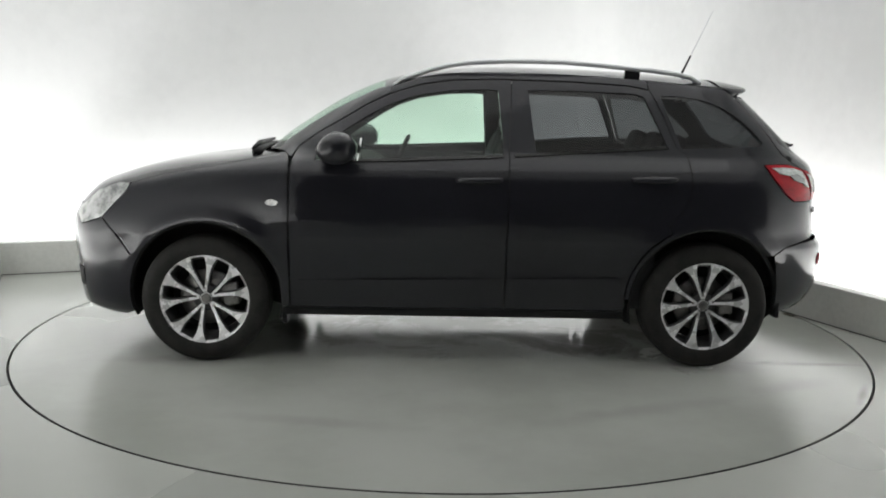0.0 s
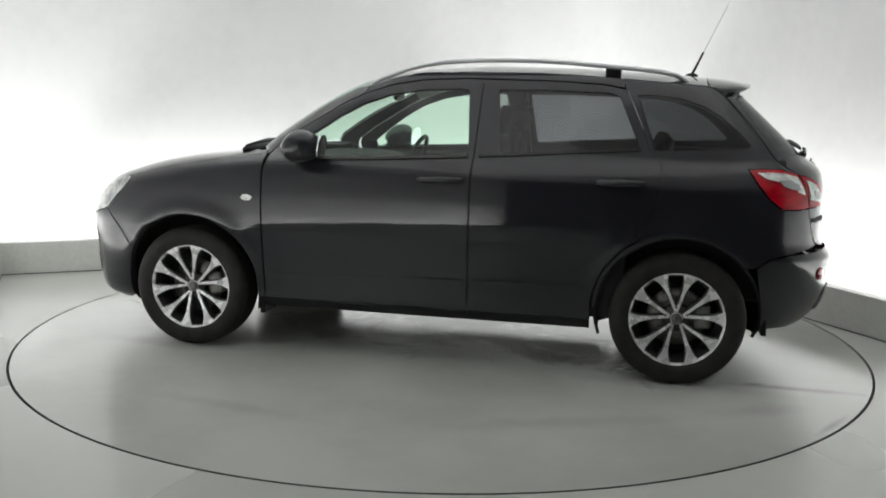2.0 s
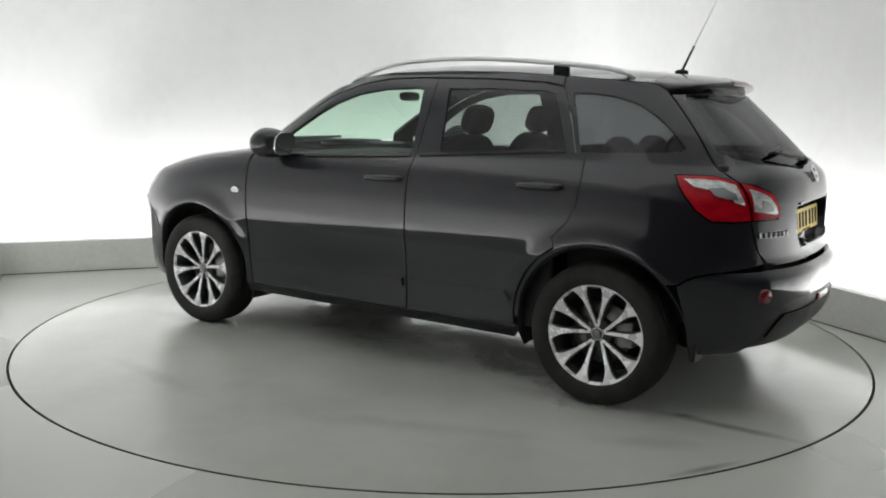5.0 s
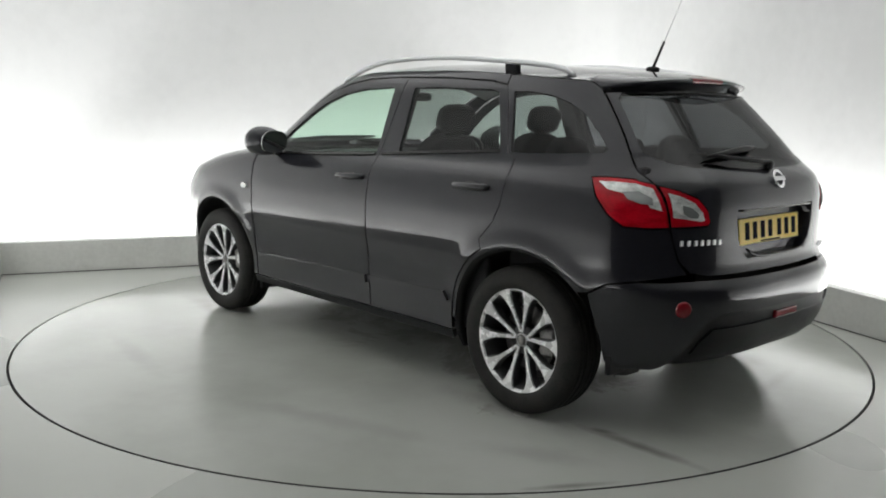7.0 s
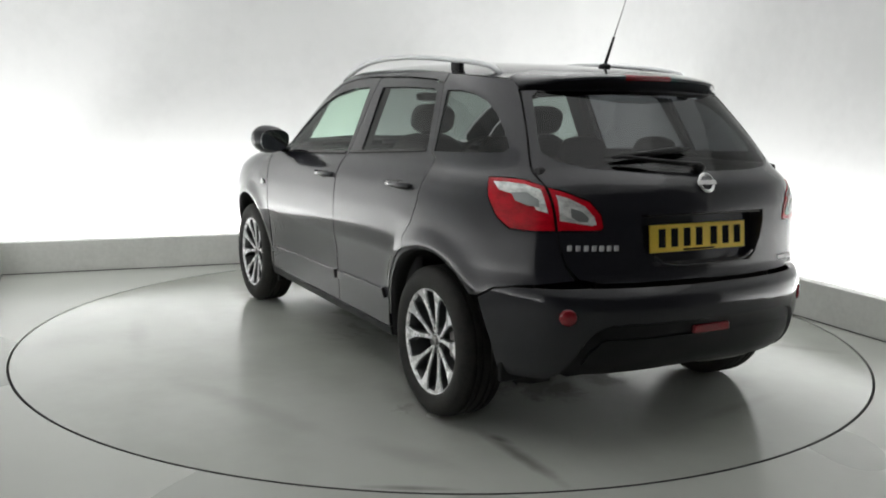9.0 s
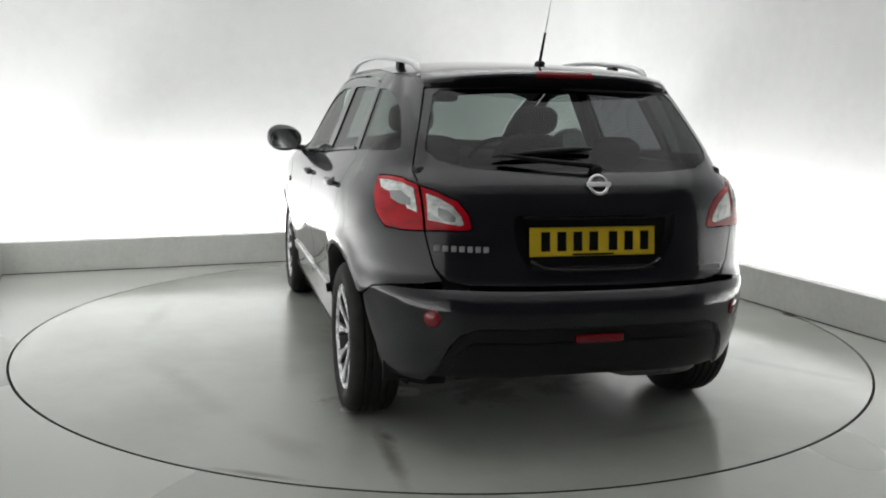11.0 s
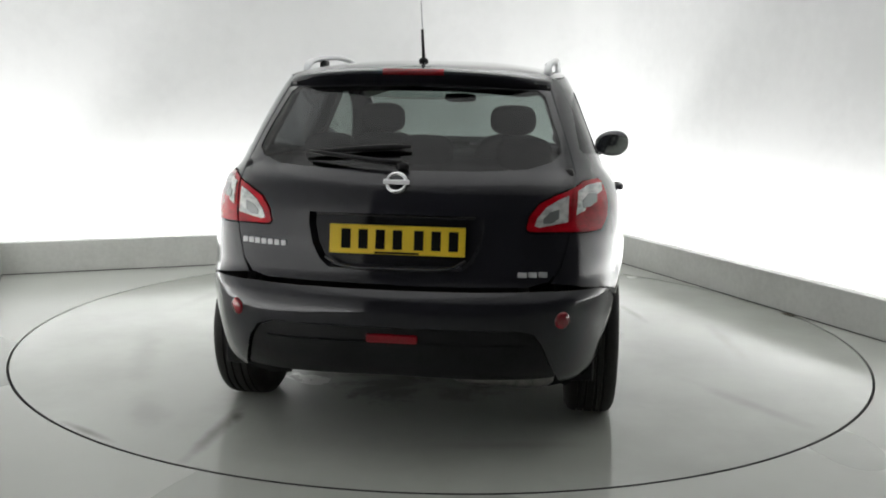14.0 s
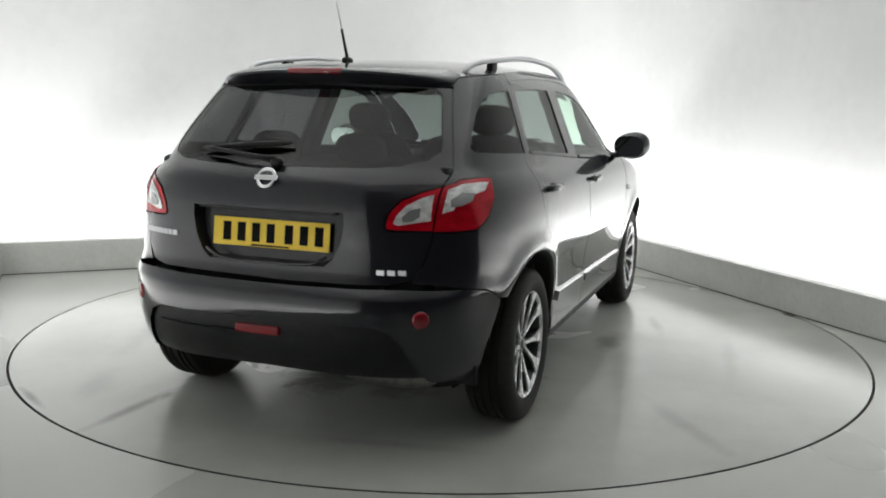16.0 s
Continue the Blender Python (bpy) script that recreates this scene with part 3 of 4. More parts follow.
        panel("side_repeater", xs((0.985, 0.846), (0.97, 0.862), (0.945, 0.865), (0.915, 0.855), (0.912, 0.846), (0.925, 0.832), (0.955, 0.828), (0.975, 0.834)), CLEAR, f, mirror=side, off=0.008, rim=0.01, label="small clear oval indicator", step=0.008)
        panel("headlight", xs((1.706, 0.885), (1.692, 0.925), (1.76, 0.925), (1.89, 0.875), (1.98, 0.80)) + [("f", 0.45, 0.793)] + xs((2.005, 0.73), (1.98, 0.70), (1.842, 0.745)), HEADLAMP, CAR, mirror=side, off=0.002, label="clear headlight lens")
        panel("sill", xs((0.905, 0.252), (0.905, 0.297), (-0.885, 0.297), (-0.885, 0.252)), TRIM, CAR, mirror=side, rim=0.06, label="black plastic sill")
        panel("roof_side_rail", xs((0.36, 1.409), (0.2, 1.461), (0.03, 1.488), (-0.20, 1.496), (-0.6, 1.490), (-0.9, 1.474), (-1.0, 1.456), (-0.995, 1.5), (-0.87, 1.509), (-0.565, 1.524), (-0.26, 1.528), (0.04, 1.520), (0.19, 1.497), (0.345, 1.447)), PAINT, CAR, mirror=side, gap=0.0005)
        panel("pillar", xs((0.868, 1.075), (0.832, 1.131), (0.72, 1.211), (0.62, 1.268), (0.47, 1.359), (0.362, 1.411), (0.35, 1.448), (0.42, 1.437), (0.53, 1.385), (0.66, 1.318), (0.80, 1.232), (0.91, 1.155), (0.955, 1.105), (0.91, 1.10)), PAINT, CAR, mirror=side, gap=0.0005)
        # black sheets added behind the door gaps to block light showing through
        for x0, x1, z0, z1 in ((0.83, 0.90, 0.31, 1.04), (-0.235, -0.285, 0.31, 1.07), (-1.165, -1.235, 0.90, 1.12), (-0.90, -1.06, 1.446, 1.492)):
            panel("door_gap_backing", xs((x0, z0), (x0, z1), (x1, z1), (x1, z0)), WELL, CAR, mirror=side, off=-0.021, rim=0, gap=0)
        # the same added backing along the tailgate's side gap
        edge = [(0.642, 0.80), (0.650, 0.90), (0.658, 1.05), (0.664, 1.10), (0.634, 1.2), (0.600, 1.30), (0.560, 1.41), (0.545, 1.438)]
        panel("hatch_gap_backing", ys(*[(y - 0.018, z) for y, z in edge], *[(y + 0.022, z) for y, z in edge[::-1]]), WELL, CAR, mirror=side, off=-0.019, rim=0, gap=0)
    panel("windscreen", xs((0.955, 1.108), (0.91, 1.158), (0.80, 1.235), (0.66, 1.321), (0.53, 1.388), (0.42, 1.44), (0.39, 1.455)) + [("f", 0.3, 1.495), ("f", 0.0, 1.508), ("f", 0.0, 1.102), ("f", 0.5, 1.104)], GREEN_GLASS, CAR, join=True, off=-0.003, rim=0, gap=0,
          label="pale green tinted windscreen").visible_shadow = False
    panel("bonnet", xs((0.955, 1.089), (1.02, 1.074), (1.2, 1.034), (1.5, 0.979), (1.69, 0.927), (1.76, 0.926), (1.89, 0.876), (1.98, 0.801)) + [("f", 0.45, 0.795), ("f", 0.0, 0.776), ("f", 0.0, 1.095), ("f", 0.5, 1.09)], PAINT, CAR, join=True, gap=0.001, zs=3.0)
    panel("front_bumper", xs((1.842, 0.743), (1.98, 0.697), (2.005, 0.727)) + [("f", 0.45, 0.79), ("f", 0.0, 0.772), ("f", 0.0, 0.22), ("f", 0.5, 0.215)] + xs((1.83, 0.215), (1.735, 0.225)) + arc_pts(0, -14, 31, ARCH, 8) + xs((1.697, 0.557), (1.765, 0.655)), PAINT, CAR, join=True, gap=0.001)
    glass_line = [(0.30, 1.110), (0.48, 1.120), (0.575, 1.145), (0.608, 1.178), (0.600, 1.215), (0.535, 1.395), (0.505, 1.418)]
    recess = [(0.33, 0.948), (0.332, 0.90), (0.318, 0.83), (0.290, 0.772), (0.255, 0.742)]
    for side in (False, True):
        panel("bumper_vent", xs((2.0, 0.45), (2.06, 0.455), (2.085, 0.40), (2.06, 0.345), (2.0, 0.35)), WELL, CAR, mirror=side, off=0.003, rim=0.006, label="dark recess in the front bumper")
    gate = panel("tailgate", ys((0.0, 0.685), *GATE, (0.0, 1.445), (0.0, 1.428), *glass_line[::-1], (0.0, 1.108), (0.0, 0.948), *recess, (0.0, 0.740)), PAINT, CAR, join=True)
    panel("rear_glass", ys((0.0, 1.106), *glass_line, (0.0, 1.430)), PRIVACY, gate, join=True, off=-0.003, rim=0, gap=-0.003, label="dark grey privacy glass").visible_shadow = False
    bm = bmesh.new()                                    # plate recess: back wall and sides
    edge = recess + [(-y, z) for y, z in recess[::-1]]
    front = [bm.verts.new(Vector(skin(np.array(turn_of("y", abs(y), z)), np.array(z))) * 1.0) for y, z in edge]
    for v, (y, z) in zip(front, edge):
        v.co.y = y
        v.co.x += 0.004
    back = [bm.verts.new((-1.975 - (0.9 - z) * 0.12, y * 0.96, 0.845 + (z - 0.845) * 0.93)) for y, z in edge]
    for i in range(len(edge)):
        k = (i + 1) % len(edge)
        bm.faces.new((front[i], front[k], back[k], back[i]))
    bm.faces.new(back)
    part("plate_recess", bm, PAINT, gate, smooth=False)
    for side in (False, True):
        lamp = panel("tail_light", LAMP_IN, RED, gate, mirror=side, off=0.004, rim=0.02, label="red rimmed tail light lens with a clear middle")
        panel("clear_lens", ys((0.636, 1.022), (0.60, 1.010), (0.553, 0.983), (0.522, 0.945), (0.513, 0.915), (0.53, 0.908), (0.636, 0.925)), CLEAR, lamp, mirror=side, off=0.008, rim=0.006)
        panel("lamp_bowl", ys((0.60, 0.975), (0.565, 0.965), (0.540, 0.94), (0.545, 0.922), (0.575, 0.922), (0.60, 0.94)), SMOKE, lamp, mirror=side, off=0.0105, rim=0.004)
    panel("rear_bumper", ys((0.0, 0.668), (0.55, 0.672)) + xs((-1.83, 0.664), (-1.735, 0.644), (-1.668, 0.60), (-1.69, 0.50), (-1.708, 0.40), (-1.712, 0.31), (-1.75, 0.285), (-1.86, 0.284))
          + ys((0.625, 0.300), (0.590, 0.40), (0.572, 0.455), (0.535, 0.507), (0.47, 0.532), (0.0, 0.532)), PAINT, CAR, join=True, rim=0.03)
    panel("valance_insert", ys((0.0, 0.529), (0.468, 0.529), (0.533, 0.504), (0.569, 0.452), (0.587, 0.40), (0.622, 0.300), (0.0, 0.318)), TRIM, CAR, join=True, off=-0.014, rim=0.03, label="black grained plastic bumper insert")
    panel("bumper_step", ys((0.0, 0.474), (0.50, 0.470), (0.545, 0.42), (0.56, 0.36), (0.52, 0.352), (0.0, 0.360)), TRIM, CAR, join=True, off=-0.006, rim=0.02, label="raised black plastic step across the bumper")
    return gate


GATE_OB = body()


# ---- the car's other parts ----
def on_tail(y, z, off=0.0):
    th = np.array(turn_of("y", abs(y), z))
    p = skin(th, np.array(z)) + skin_n(th, np.array(z)) * off
    return Vector((p[0], math.copysign(p[1], y) if y else 0.0, p[2]))


def tube(bm, pts, radii, n=10, flat=1.0, cap=True):
    pts = [Vector(p) for p in pts]
    rings = []
    for i, p in enumerate(pts):
        d = (pts[min(i + 1, len(pts) - 1)] - pts[max(i - 1, 0)]).normalized()
        a = d.cross(Vector((0, 0, 1)) if abs(d.z) < 0.9 else Vector((0, 1, 0))).normalized()
        b = a.cross(d).normalized()
        r = radii[i] if isinstance(radii, (list, tuple)) else radii
        rings.append([bm.verts.new(p + (a * math.cos(k * math.tau / n) + b * math.sin(k * math.tau / n) * flat) * r) for k in range(n)])
    for q, w in zip(rings, rings[1:]):
        for k in range(n):
            bm.faces.new((q[k], q[(k + 1) % n], w[(k + 1) % n], w[k]))
    if cap:
        bm.faces.new(rings[0])
        bm.faces.new(rings[-1][::-1])
    bmesh.ops.recalc_face_normals(bm, faces=bm.faces)
    return bm


def lathe(bm, profile, n=64, close=False):
    """Spin (radius, y) about the y axis."""
    rings = [[bm.verts.new((r * math.cos(k * math.tau / n), y, r * math.sin(k * math.tau / n))) for k in range(n)] for r, y in profile]
    pairs = list(zip(rings, rings[1:])) + ([(rings[-1], rings[0])] if close else [])
    for q, w in pairs:
        for k in range(n):
            bm.faces.new((q[k], q[(k + 1) % n], w[(k + 1) % n], w[k]))
    bmesh.ops.recalc_face_normals(bm, faces=bm.faces)
    return bm


def lump(bm, at, size, power=3.0, nu=24, nv=16, bend=None):
    """A rounded box: a super-ellipsoid of these half sizes."""
    def sp(v, e):
        return math.copysign(abs(v) ** e, v)
    e = 2 / power
    grid = []
    for j in range(nv + 1):
        b = -math.pi / 2 + math.pi * j / nv
        row = []
        for i in range(nu):
            a = math.tau * i / nu
            p = Vector((sp(math.cos(b), e) * sp(math.cos(a), e) * size[0], sp(math.cos(b), e) * sp(math.sin(a), e) * size[1], sp(math.sin(b), e) * size[2]))
            if bend:
                p = bend(p)
            row.append(bm.verts.new(p + Vector(at)))
        grid.append(row)
    for q, w in zip(grid, grid[1:]):
        for i in range(nu):
            bm.faces.new((q[i], q[(i + 1) % nu], w[(i + 1) % nu], w[i]))
    bmesh.ops.remove_doubles(bm, verts=bm.verts, dist=1e-5)
    bmesh.ops.recalc_face_normals(bm, faces=bm.faces)
    return bm


def roof():
    bm = bmesh.new()
    rows = []
    for i in range(61):
        x = 0.405 - 1.985 * i / 60
        e, mid = float(roof_edge(x)), float(roof_mid(x))
        th = np.array(turn_of("x", x, e))
        ye = float(skin(th, np.array(e))[1]) - 0.001
        row = []
        for j in range(33):
            s = -1 + 2 * j / 32
            row.append(bm.verts.new((x - 0.02 * s * s * (1 if x > 0.3 else 0), s * ye, mid - (mid - e - 0.002) * abs(s) ** 2.8)))
        rows.append(row)
    for q, w in zip(rows, rows[1:]):
        for j in range(32):
            bm.faces.new((q[j], w[j], w[j + 1], q[j + 1]))
    bmesh.ops.recalc_face_normals(bm, faces=bm.faces)
    top = part("roof", bm, PAINT, CAR)
    # the lining under it
    bm = bmesh.new()
    rows = []
    for i in range(21):
        x = 0.38 - 1.9 * i / 20
        e, mid = float(roof_edge(x)), float(roof_mid(x))
        low = e - 0.055
        wide = min(0.60, float(skin(np.array(turn_of("x", x, low)), np.array(low))[1]) - 0.035)
        rows.append([bm.verts.new((x, s * wide, mid - 0.03 - (mid - e + 0.02) * abs(s) ** 3)) for s in np.linspace(-1, 1, 13)])
    for q, w in zip(rows, rows[1:]):
        for j in range(12):
            bm.faces.new((q[j], q[j + 1], w[j + 1], w[j]))
    part("headlining", bm, LINING, top, "pale grey headlining")

    bm = bmesh.new()                                  # spoiler over the rear glass
    rows = []
    for i in range(41):
        s = -1 + 2 * i / 40
        y = 0.556 * s
        dx, dz = 0.10 * abs(s) ** 2.6, -0.034 * abs(s) ** 2.4 - 0.010 * abs(s) ** 10
        prof = [(-1.42, 1.528), (-1.52, 1.5195), (-1.60, 1.504), (-1.637, 1.494), (-1.648, 1.488), (-1.650, 1.478), (-1.643, 1.470), (-1.61, 1.456), (-1.585, 1.425), (-1.50, 1.41)]
        k1 = min(max((abs(s) - 0.74) / 0.26, 0.0), 1.0)
        k1 = k1 * k1 * (3 - 2 * k1)                   # the ends melt into the roof's shoulders
        row = []
        for k, (x, z) in enumerate(prof):
            f = k / (len(prof) - 1)
            q = on_tail(math.copysign(0.556, s), 1.476 - 0.050 * f, 0.003)
            p = Vector((x + dx * (0.2 if k < 1 else 1), y, z + dz))
            row.append(bm.verts.new(p.lerp(q, k1)))
        rows.append(row)
    for q, w in zip(rows, rows[1:]):
        for k in range(len(q) - 1):
            bm.faces.new((q[k], q[k + 1], w[k + 1], w[k]))
    bm.faces.new(rows[0][::-1])
    bm.faces.new(rows[-1])
    bmesh.ops.recalc_face_normals(bm, faces=bm.faces)
    sp = part("spoiler", bm, PAINT, CAR)
    sp.data.set_sharp_from_angle(angle=radians(35))
    bm = bmesh.new()
    rows = []
    for i in range(13):
        s = -1 + 2 * i / 12
        y = 0.125 * s
        dx = 0.10 * abs(y / 0.565) ** 2.6
        rows.append([bm.verts.new((x + dx, y, z)) for x, z in ((-1.625, 1.4995), (-1.651, 1.4905), (-1.654, 1.478), (-1.646, 1.471))])
    for q, w in zip(rows, rows[1:]):
        for k in range(3):
            bm.faces.new((q[k], q[k + 1], w[k + 1], w[k]))
    bmesh.ops.recalc_face_normals(bm, faces=bm.faces)
    part("high_brake_light", bm, DARKRED, sp, "dark red high brake light")

    for sgn in (1, -1):                               # roof rails
        bm = bmesh.new()
        pts = [(0.345, 0.588, 1.452), (0.30, 0.592, 1.484), (0.157, 0.595, 1.535), (0.06, 0.593, 1.560), (-0.06, 0.59, 1.578), (-0.264, 0.585, 1.589), (-0.42, 0.582, 1.591), (-0.566, 0.578, 1.588), (-0.72, 0.572, 1.580), (-0.869, 0.566, 1.568),
               (-1.03, 0.557, 1.556), (-1.174, 0.548, 1.540), (-1.25, 0.542, 1.524), (-1.31, 0.538, 1.490)]
        tube(bm, [(x, y * sgn, z) for x, y, z in pts], [0.012] + [0.017] * 12 + [0.012], 12, 0.75)
        rail = part("roof_rail", bm, SATIN, CAR, "satin silver roof rail")
        bm = bmesh.new()
        box(bm, -0.975, -0.895, 0.543 * sgn - 0.014, 0.543 * sgn + 0.016, 1.50, 1.556, 0.006)
        part("rail_foot", bm, TRIM, rail, "black plastic rail foot")

    bm = bmesh.new()                                  # aerial
    lump(bm, (-1.345, 0, 1.540), (0.036, 0.02, 0.016), 2.4, 16, 8)
    base = part("aerial_base", bm, TRIM, CAR, "black aerial base")
    bm = bmesh.new()
    tube(bm, [(-1.345, 0, 1.545), (-1.37, 0, 1.60), (-1.402, 0, 1.672)], [0.008, 0.0065, 0.0055], 8)
    part("aerial_sleeve", bm, TRIM, base)
    bm = bmesh.new()
    tube(bm, [(-1.402, 0, 1.672), (-1.45, 0, 1.78), (-1.52, 0, 1.935)], [0.0026, 0.0022, 0.0018], 6)
    part("aerial_whip", bm, SATIN, base, "thin silver aerial whip")


roof()


def tail_details():
    c = on_tail(0, 1.060, 0.010)                      # round badge: ring and bar
    bm = bmesh.new()
    lathe(bm, [(0.036 + 0.0075 * math.cos(a), 0.005 * math.sin(a)) for a in np.linspace(0, math.tau, 9)[:-1]], 40, close=True)
    lean = Matrix.Translation(c) @ Matrix.Rotation(radians(24), 4, "Y") @ Matrix.Rotation(radians(90), 4, "Z")
    bm.transform(lean)
    badge = part("badge", bm, CHROME, GATE_OB, "round chrome badge with a bar across")
    bm = bmesh.new()
    box(bm, -0.050, 0.050, -0.004, 0.005, -0.010, 0.010, 0.002)
    bm.transform(lean)
    part("badge_bar", bm, CHROME, badge, smooth=False)
    # silver lettering as plain bars
    for i in range(7):
        y = 0.606 - 0.0285 * i
        p = on_tail(y, 0.824, 0.003)
        bm = bmesh.new()
        box(bm, p.x - 0.004, p.x + 0.003, p.y - 0.0100, p.y + 0.0100, 0.812, 0.834, 0.002)
        part("lettering_bar", bm, LETTER, GATE_OB, smooth=False)
    for i in range(3):
        y = -0.475 - 0.038 * i
        p = on_tail(y, 0.731, 0.003)
        bm = bmesh.new()
        box(bm, p.x - 0.004, p.x + 0.003, p.y - 0.017, p.y + 0.017, 0.722, 0.742, 0.002)
        part("lettering_bar", bm, LETTER, GATE_OB, smooth=False)
    # number plate with plain bars for its print
    plate_m = Matrix.Translation((-2.000, 0.0, 0.8455)) @ Matrix.Rotation(radians(6), 4, "Y")
    bm = bmesh.new()
    box(bm, -0.003, 0.003, -0.26, 0.26, -0.0555, 0.0555, 0.0015)
    bm.transform(plate_m)
    plate = part("number_plate", bm, YELLOW, GATE_OB, "yellow number plate with black characters as bars", smooth=False)
    for y in (0.196, 0.130, 0.064, -0.002, -0.083, -0.149, -0.215):
        bm = bmesh.new()
        box(bm, -0.0042, -0.0032, y - 0.018, y + 0.018, -0.036, 0.038)
        bm.transform(plate_m)
        part("plate_bar", bm, INK, plate, smooth=False)
    bm = bmesh.new()
    box(bm, -0.0042, -0.0032, -0.085, 0.085, -0.0525, -0.0455)
    bm.transform(plate_m)
    part("plate_bar", bm, INK, plate, smooth=False)
    bm = bmesh.new()                                  # handle strip over the plate
    box(bm, -2.038, -1.985, -0.30, 0.30, 0.938, 0.950, 0.004)
    part("plate_lamp_strip", bm, GLOSS, GATE_OB, smooth=False)
    bm = bmesh.new()
    tube(bm, [on_tail(y, 0.742 + 0.035 * abs(y / 0.26) ** 6, 0.006) for y in np.linspace(-0.265, 0.265, 15)], 0.006, 8)
    part("recess_lip", bm, PAINT, GATE_OB)
    # wiper
    bm = bmesh.new()
    lump(bm, on_tail(-0.012, 1.108, 0.015), (0.022, 0.026, 0.02), 2.5, 14, 8)
    wiper = part("rear_wiper", bm, TRIM, GATE_OB, "black plastic rear wiper")
    bm = bmesh.new()
    tube(bm, [on_tail(y, z, 0.028) for y, z in ((-0.012, 1.110), (0.08, 1.118), (0.20, 1.130), (0.30, 1.142), (0.36, 1.148))], [0.012, 0.010, 0.009, 0.008, 0.005], 8)
    part("wiper_arm", bm, TRIM, wiper)
    bm = bmesh.new()
    tube(bm, [on_tail(y, z, 0.016) for y, z in ((-0.03, 1.182), (0.03, 1.178), (0.12, 1.172), (0.22, 1.164), (0.30, 1.157), (0.38, 1.150))], [0.006, 0.013, 0.014, 0.012, 0.009, 0.004], 10)
    part("wiper_blade", bm, TRIM, wiper)
    # bumper lamps
    for y in (0.632, -0.632):
        p = on_tail(y, 0.562, -0.003)
        bm = bmesh.new()
        lathe(bm, [(0.001, -0.012), (0.026, -0.011), (0.033, -0.007), (0.036, 0.012)], 28)
        th, zz = np.array(turn_of("y", abs(y), 0.562)), np.array(0.562)
        k = skin_n(th, zz)
        out = Vector((k[0], math.copysign(k[1], y), k[2]))
        bm.transform(Matrix.Translation(p) @ out.to_track_quat("-Y", "Z").to_matrix().to_4x4())
        part("bumper_reflector", bm, DARKRED, CAR, "round red bumper reflector")
    bm = bmesh.new()
    box(bm, -2.112, -2.06, -0.098, 0.098, 0.470, 0.506, 0.008)
    part("fog_light", bm, DARKRED, CAR, "small dark red rear fog light", smooth=False)
    # inner skin behind the gaps
    bm = bmesh.new()
    box(bm, -1.93, -1.90, -0.46, 0.46, 0.56, 1.0)
    part("tailgate_lining", bm, WELL, GATE_OB, smooth=False)


tail_details()


def side_details():
    for sgn in (1, -1):
        # door handles over black lumps that stand in for the shade in their cups
        for x, z in ((-0.105, 0.973), (-1.005, 0.990)):
            th = np.array(turn_of("x", x, z))
            y = float(skin(th, np.array(z))[1])
            bm = bmesh.new()
            lump(bm, (x + 0.005, sgn * (y - 0.012), z - 0.012), (0.072, 0.0165, 0.036), 2.2, 20, 12)
            cup = part("handle_cup_shade", bm, WELL, CAR)
            bm = bmesh.new()
            tube(bm, [(x + dx, sgn * (y + dy), z + 0.004 - 0.02 * dx) for dx, dy in ((0.115, 0.002), (0.09, 0.016), (0.02, 0.022), (-0.06, 0.021), (-0.095, 0.015), (-0.12, 0.001))], [0.009, 0.0125, 0.013, 0.0135, 0.013, 0.009], 12, 1.2)
            part("door_handle", bm, PAINT, CAR)
        # mirror
        def shape(p):
            k = min(max((p.y * sgn + 0.106) / 0.212, 0.0), 1.0)
            fore = max(p.x, 0.0) / 0.105                # the housing tapers forwards
            return Vector((p.x * (0.85 + 0.22 * (1 - k)), p.y, p.z * (0.80 + 0.2 * math.sin(k * 2.4)) * (1 - 0.42 * fore * fore) + 0.01 * k - 0.012 * fore))
        bm = bmesh.new()
        lump(bm, (0.615, sgn * 0.960, 1.124), (0.105, 0.108, 0.084), 2.5, 28, 16, shape)
        mirror = part("door_mirror", bm, PAINT, CAR, "black door mirror housing")
        bm = bmesh.new()
        ring = []
        for k in range(36):
            a = math.tau * k / 36
            ring.append((math.copysign(abs(math.cos(a)) ** 0.75, math.cos(a)) * 0.088, math.copysign(abs(math.sin(a)) ** 0.75, math.sin(a)) * 0.061))
        ends = [[bm.verts.new((x - 0.005 - 0.10 * y - 0.13 * z, sgn * (0.962 + y), 1.128 + z)) for y, z in ring] for x in (0.501, 0.507)]
        bm.faces.new(ends[0])
        for k in range(36):
            bm.faces.new((ends[0][k], ends[0][(k + 1) % 36], ends[1][(k + 1) % 36], ends[1][k]))
        bmesh.ops.recalc_face_normals(bm, faces=bm.faces)
        part("mirror_glass", bm, MIRROR, mirror, "silvered mirror glass", smooth=False)
        bm = bmesh.new()
        tube(bm, [(0.66, sgn * 0.835, 1.062), (0.63, sgn * 0.885, 1.070), (0.60, sgn * 0.93, 1.082)], [0.036, 0.030, 0.034], 12, 0.6)
        part("mirror_arm", bm, TRIM, mirror)
        # wheel arch liners, mud flaps
        for w, (wx, wz) in enumerate(WHEELS):
            bm = bmesh.new()
            rows = []
            for i in range(25):
                a = radians(-18 + 216 * i / 24)
                lx, lz = wx + ARCH * math.cos(a), max(wz + ARCH * math.sin(a), 0.2)
                lip = float(skin(np.array(turn_of("x", lx, lz)), np.array(lz))[1]) - 0.004
                rows.append([bm.verts.new((wx + r * math.cos(a), sgn * y, wz + r * math.sin(a))) for r, y in ((ARCH + 0.004, lip), (ARCH - 0.010, lip - 0.016), (ARCH + 0.012, lip - 0.07), (ARCH + 0.012, 0.50), (0.05, 0.49))])
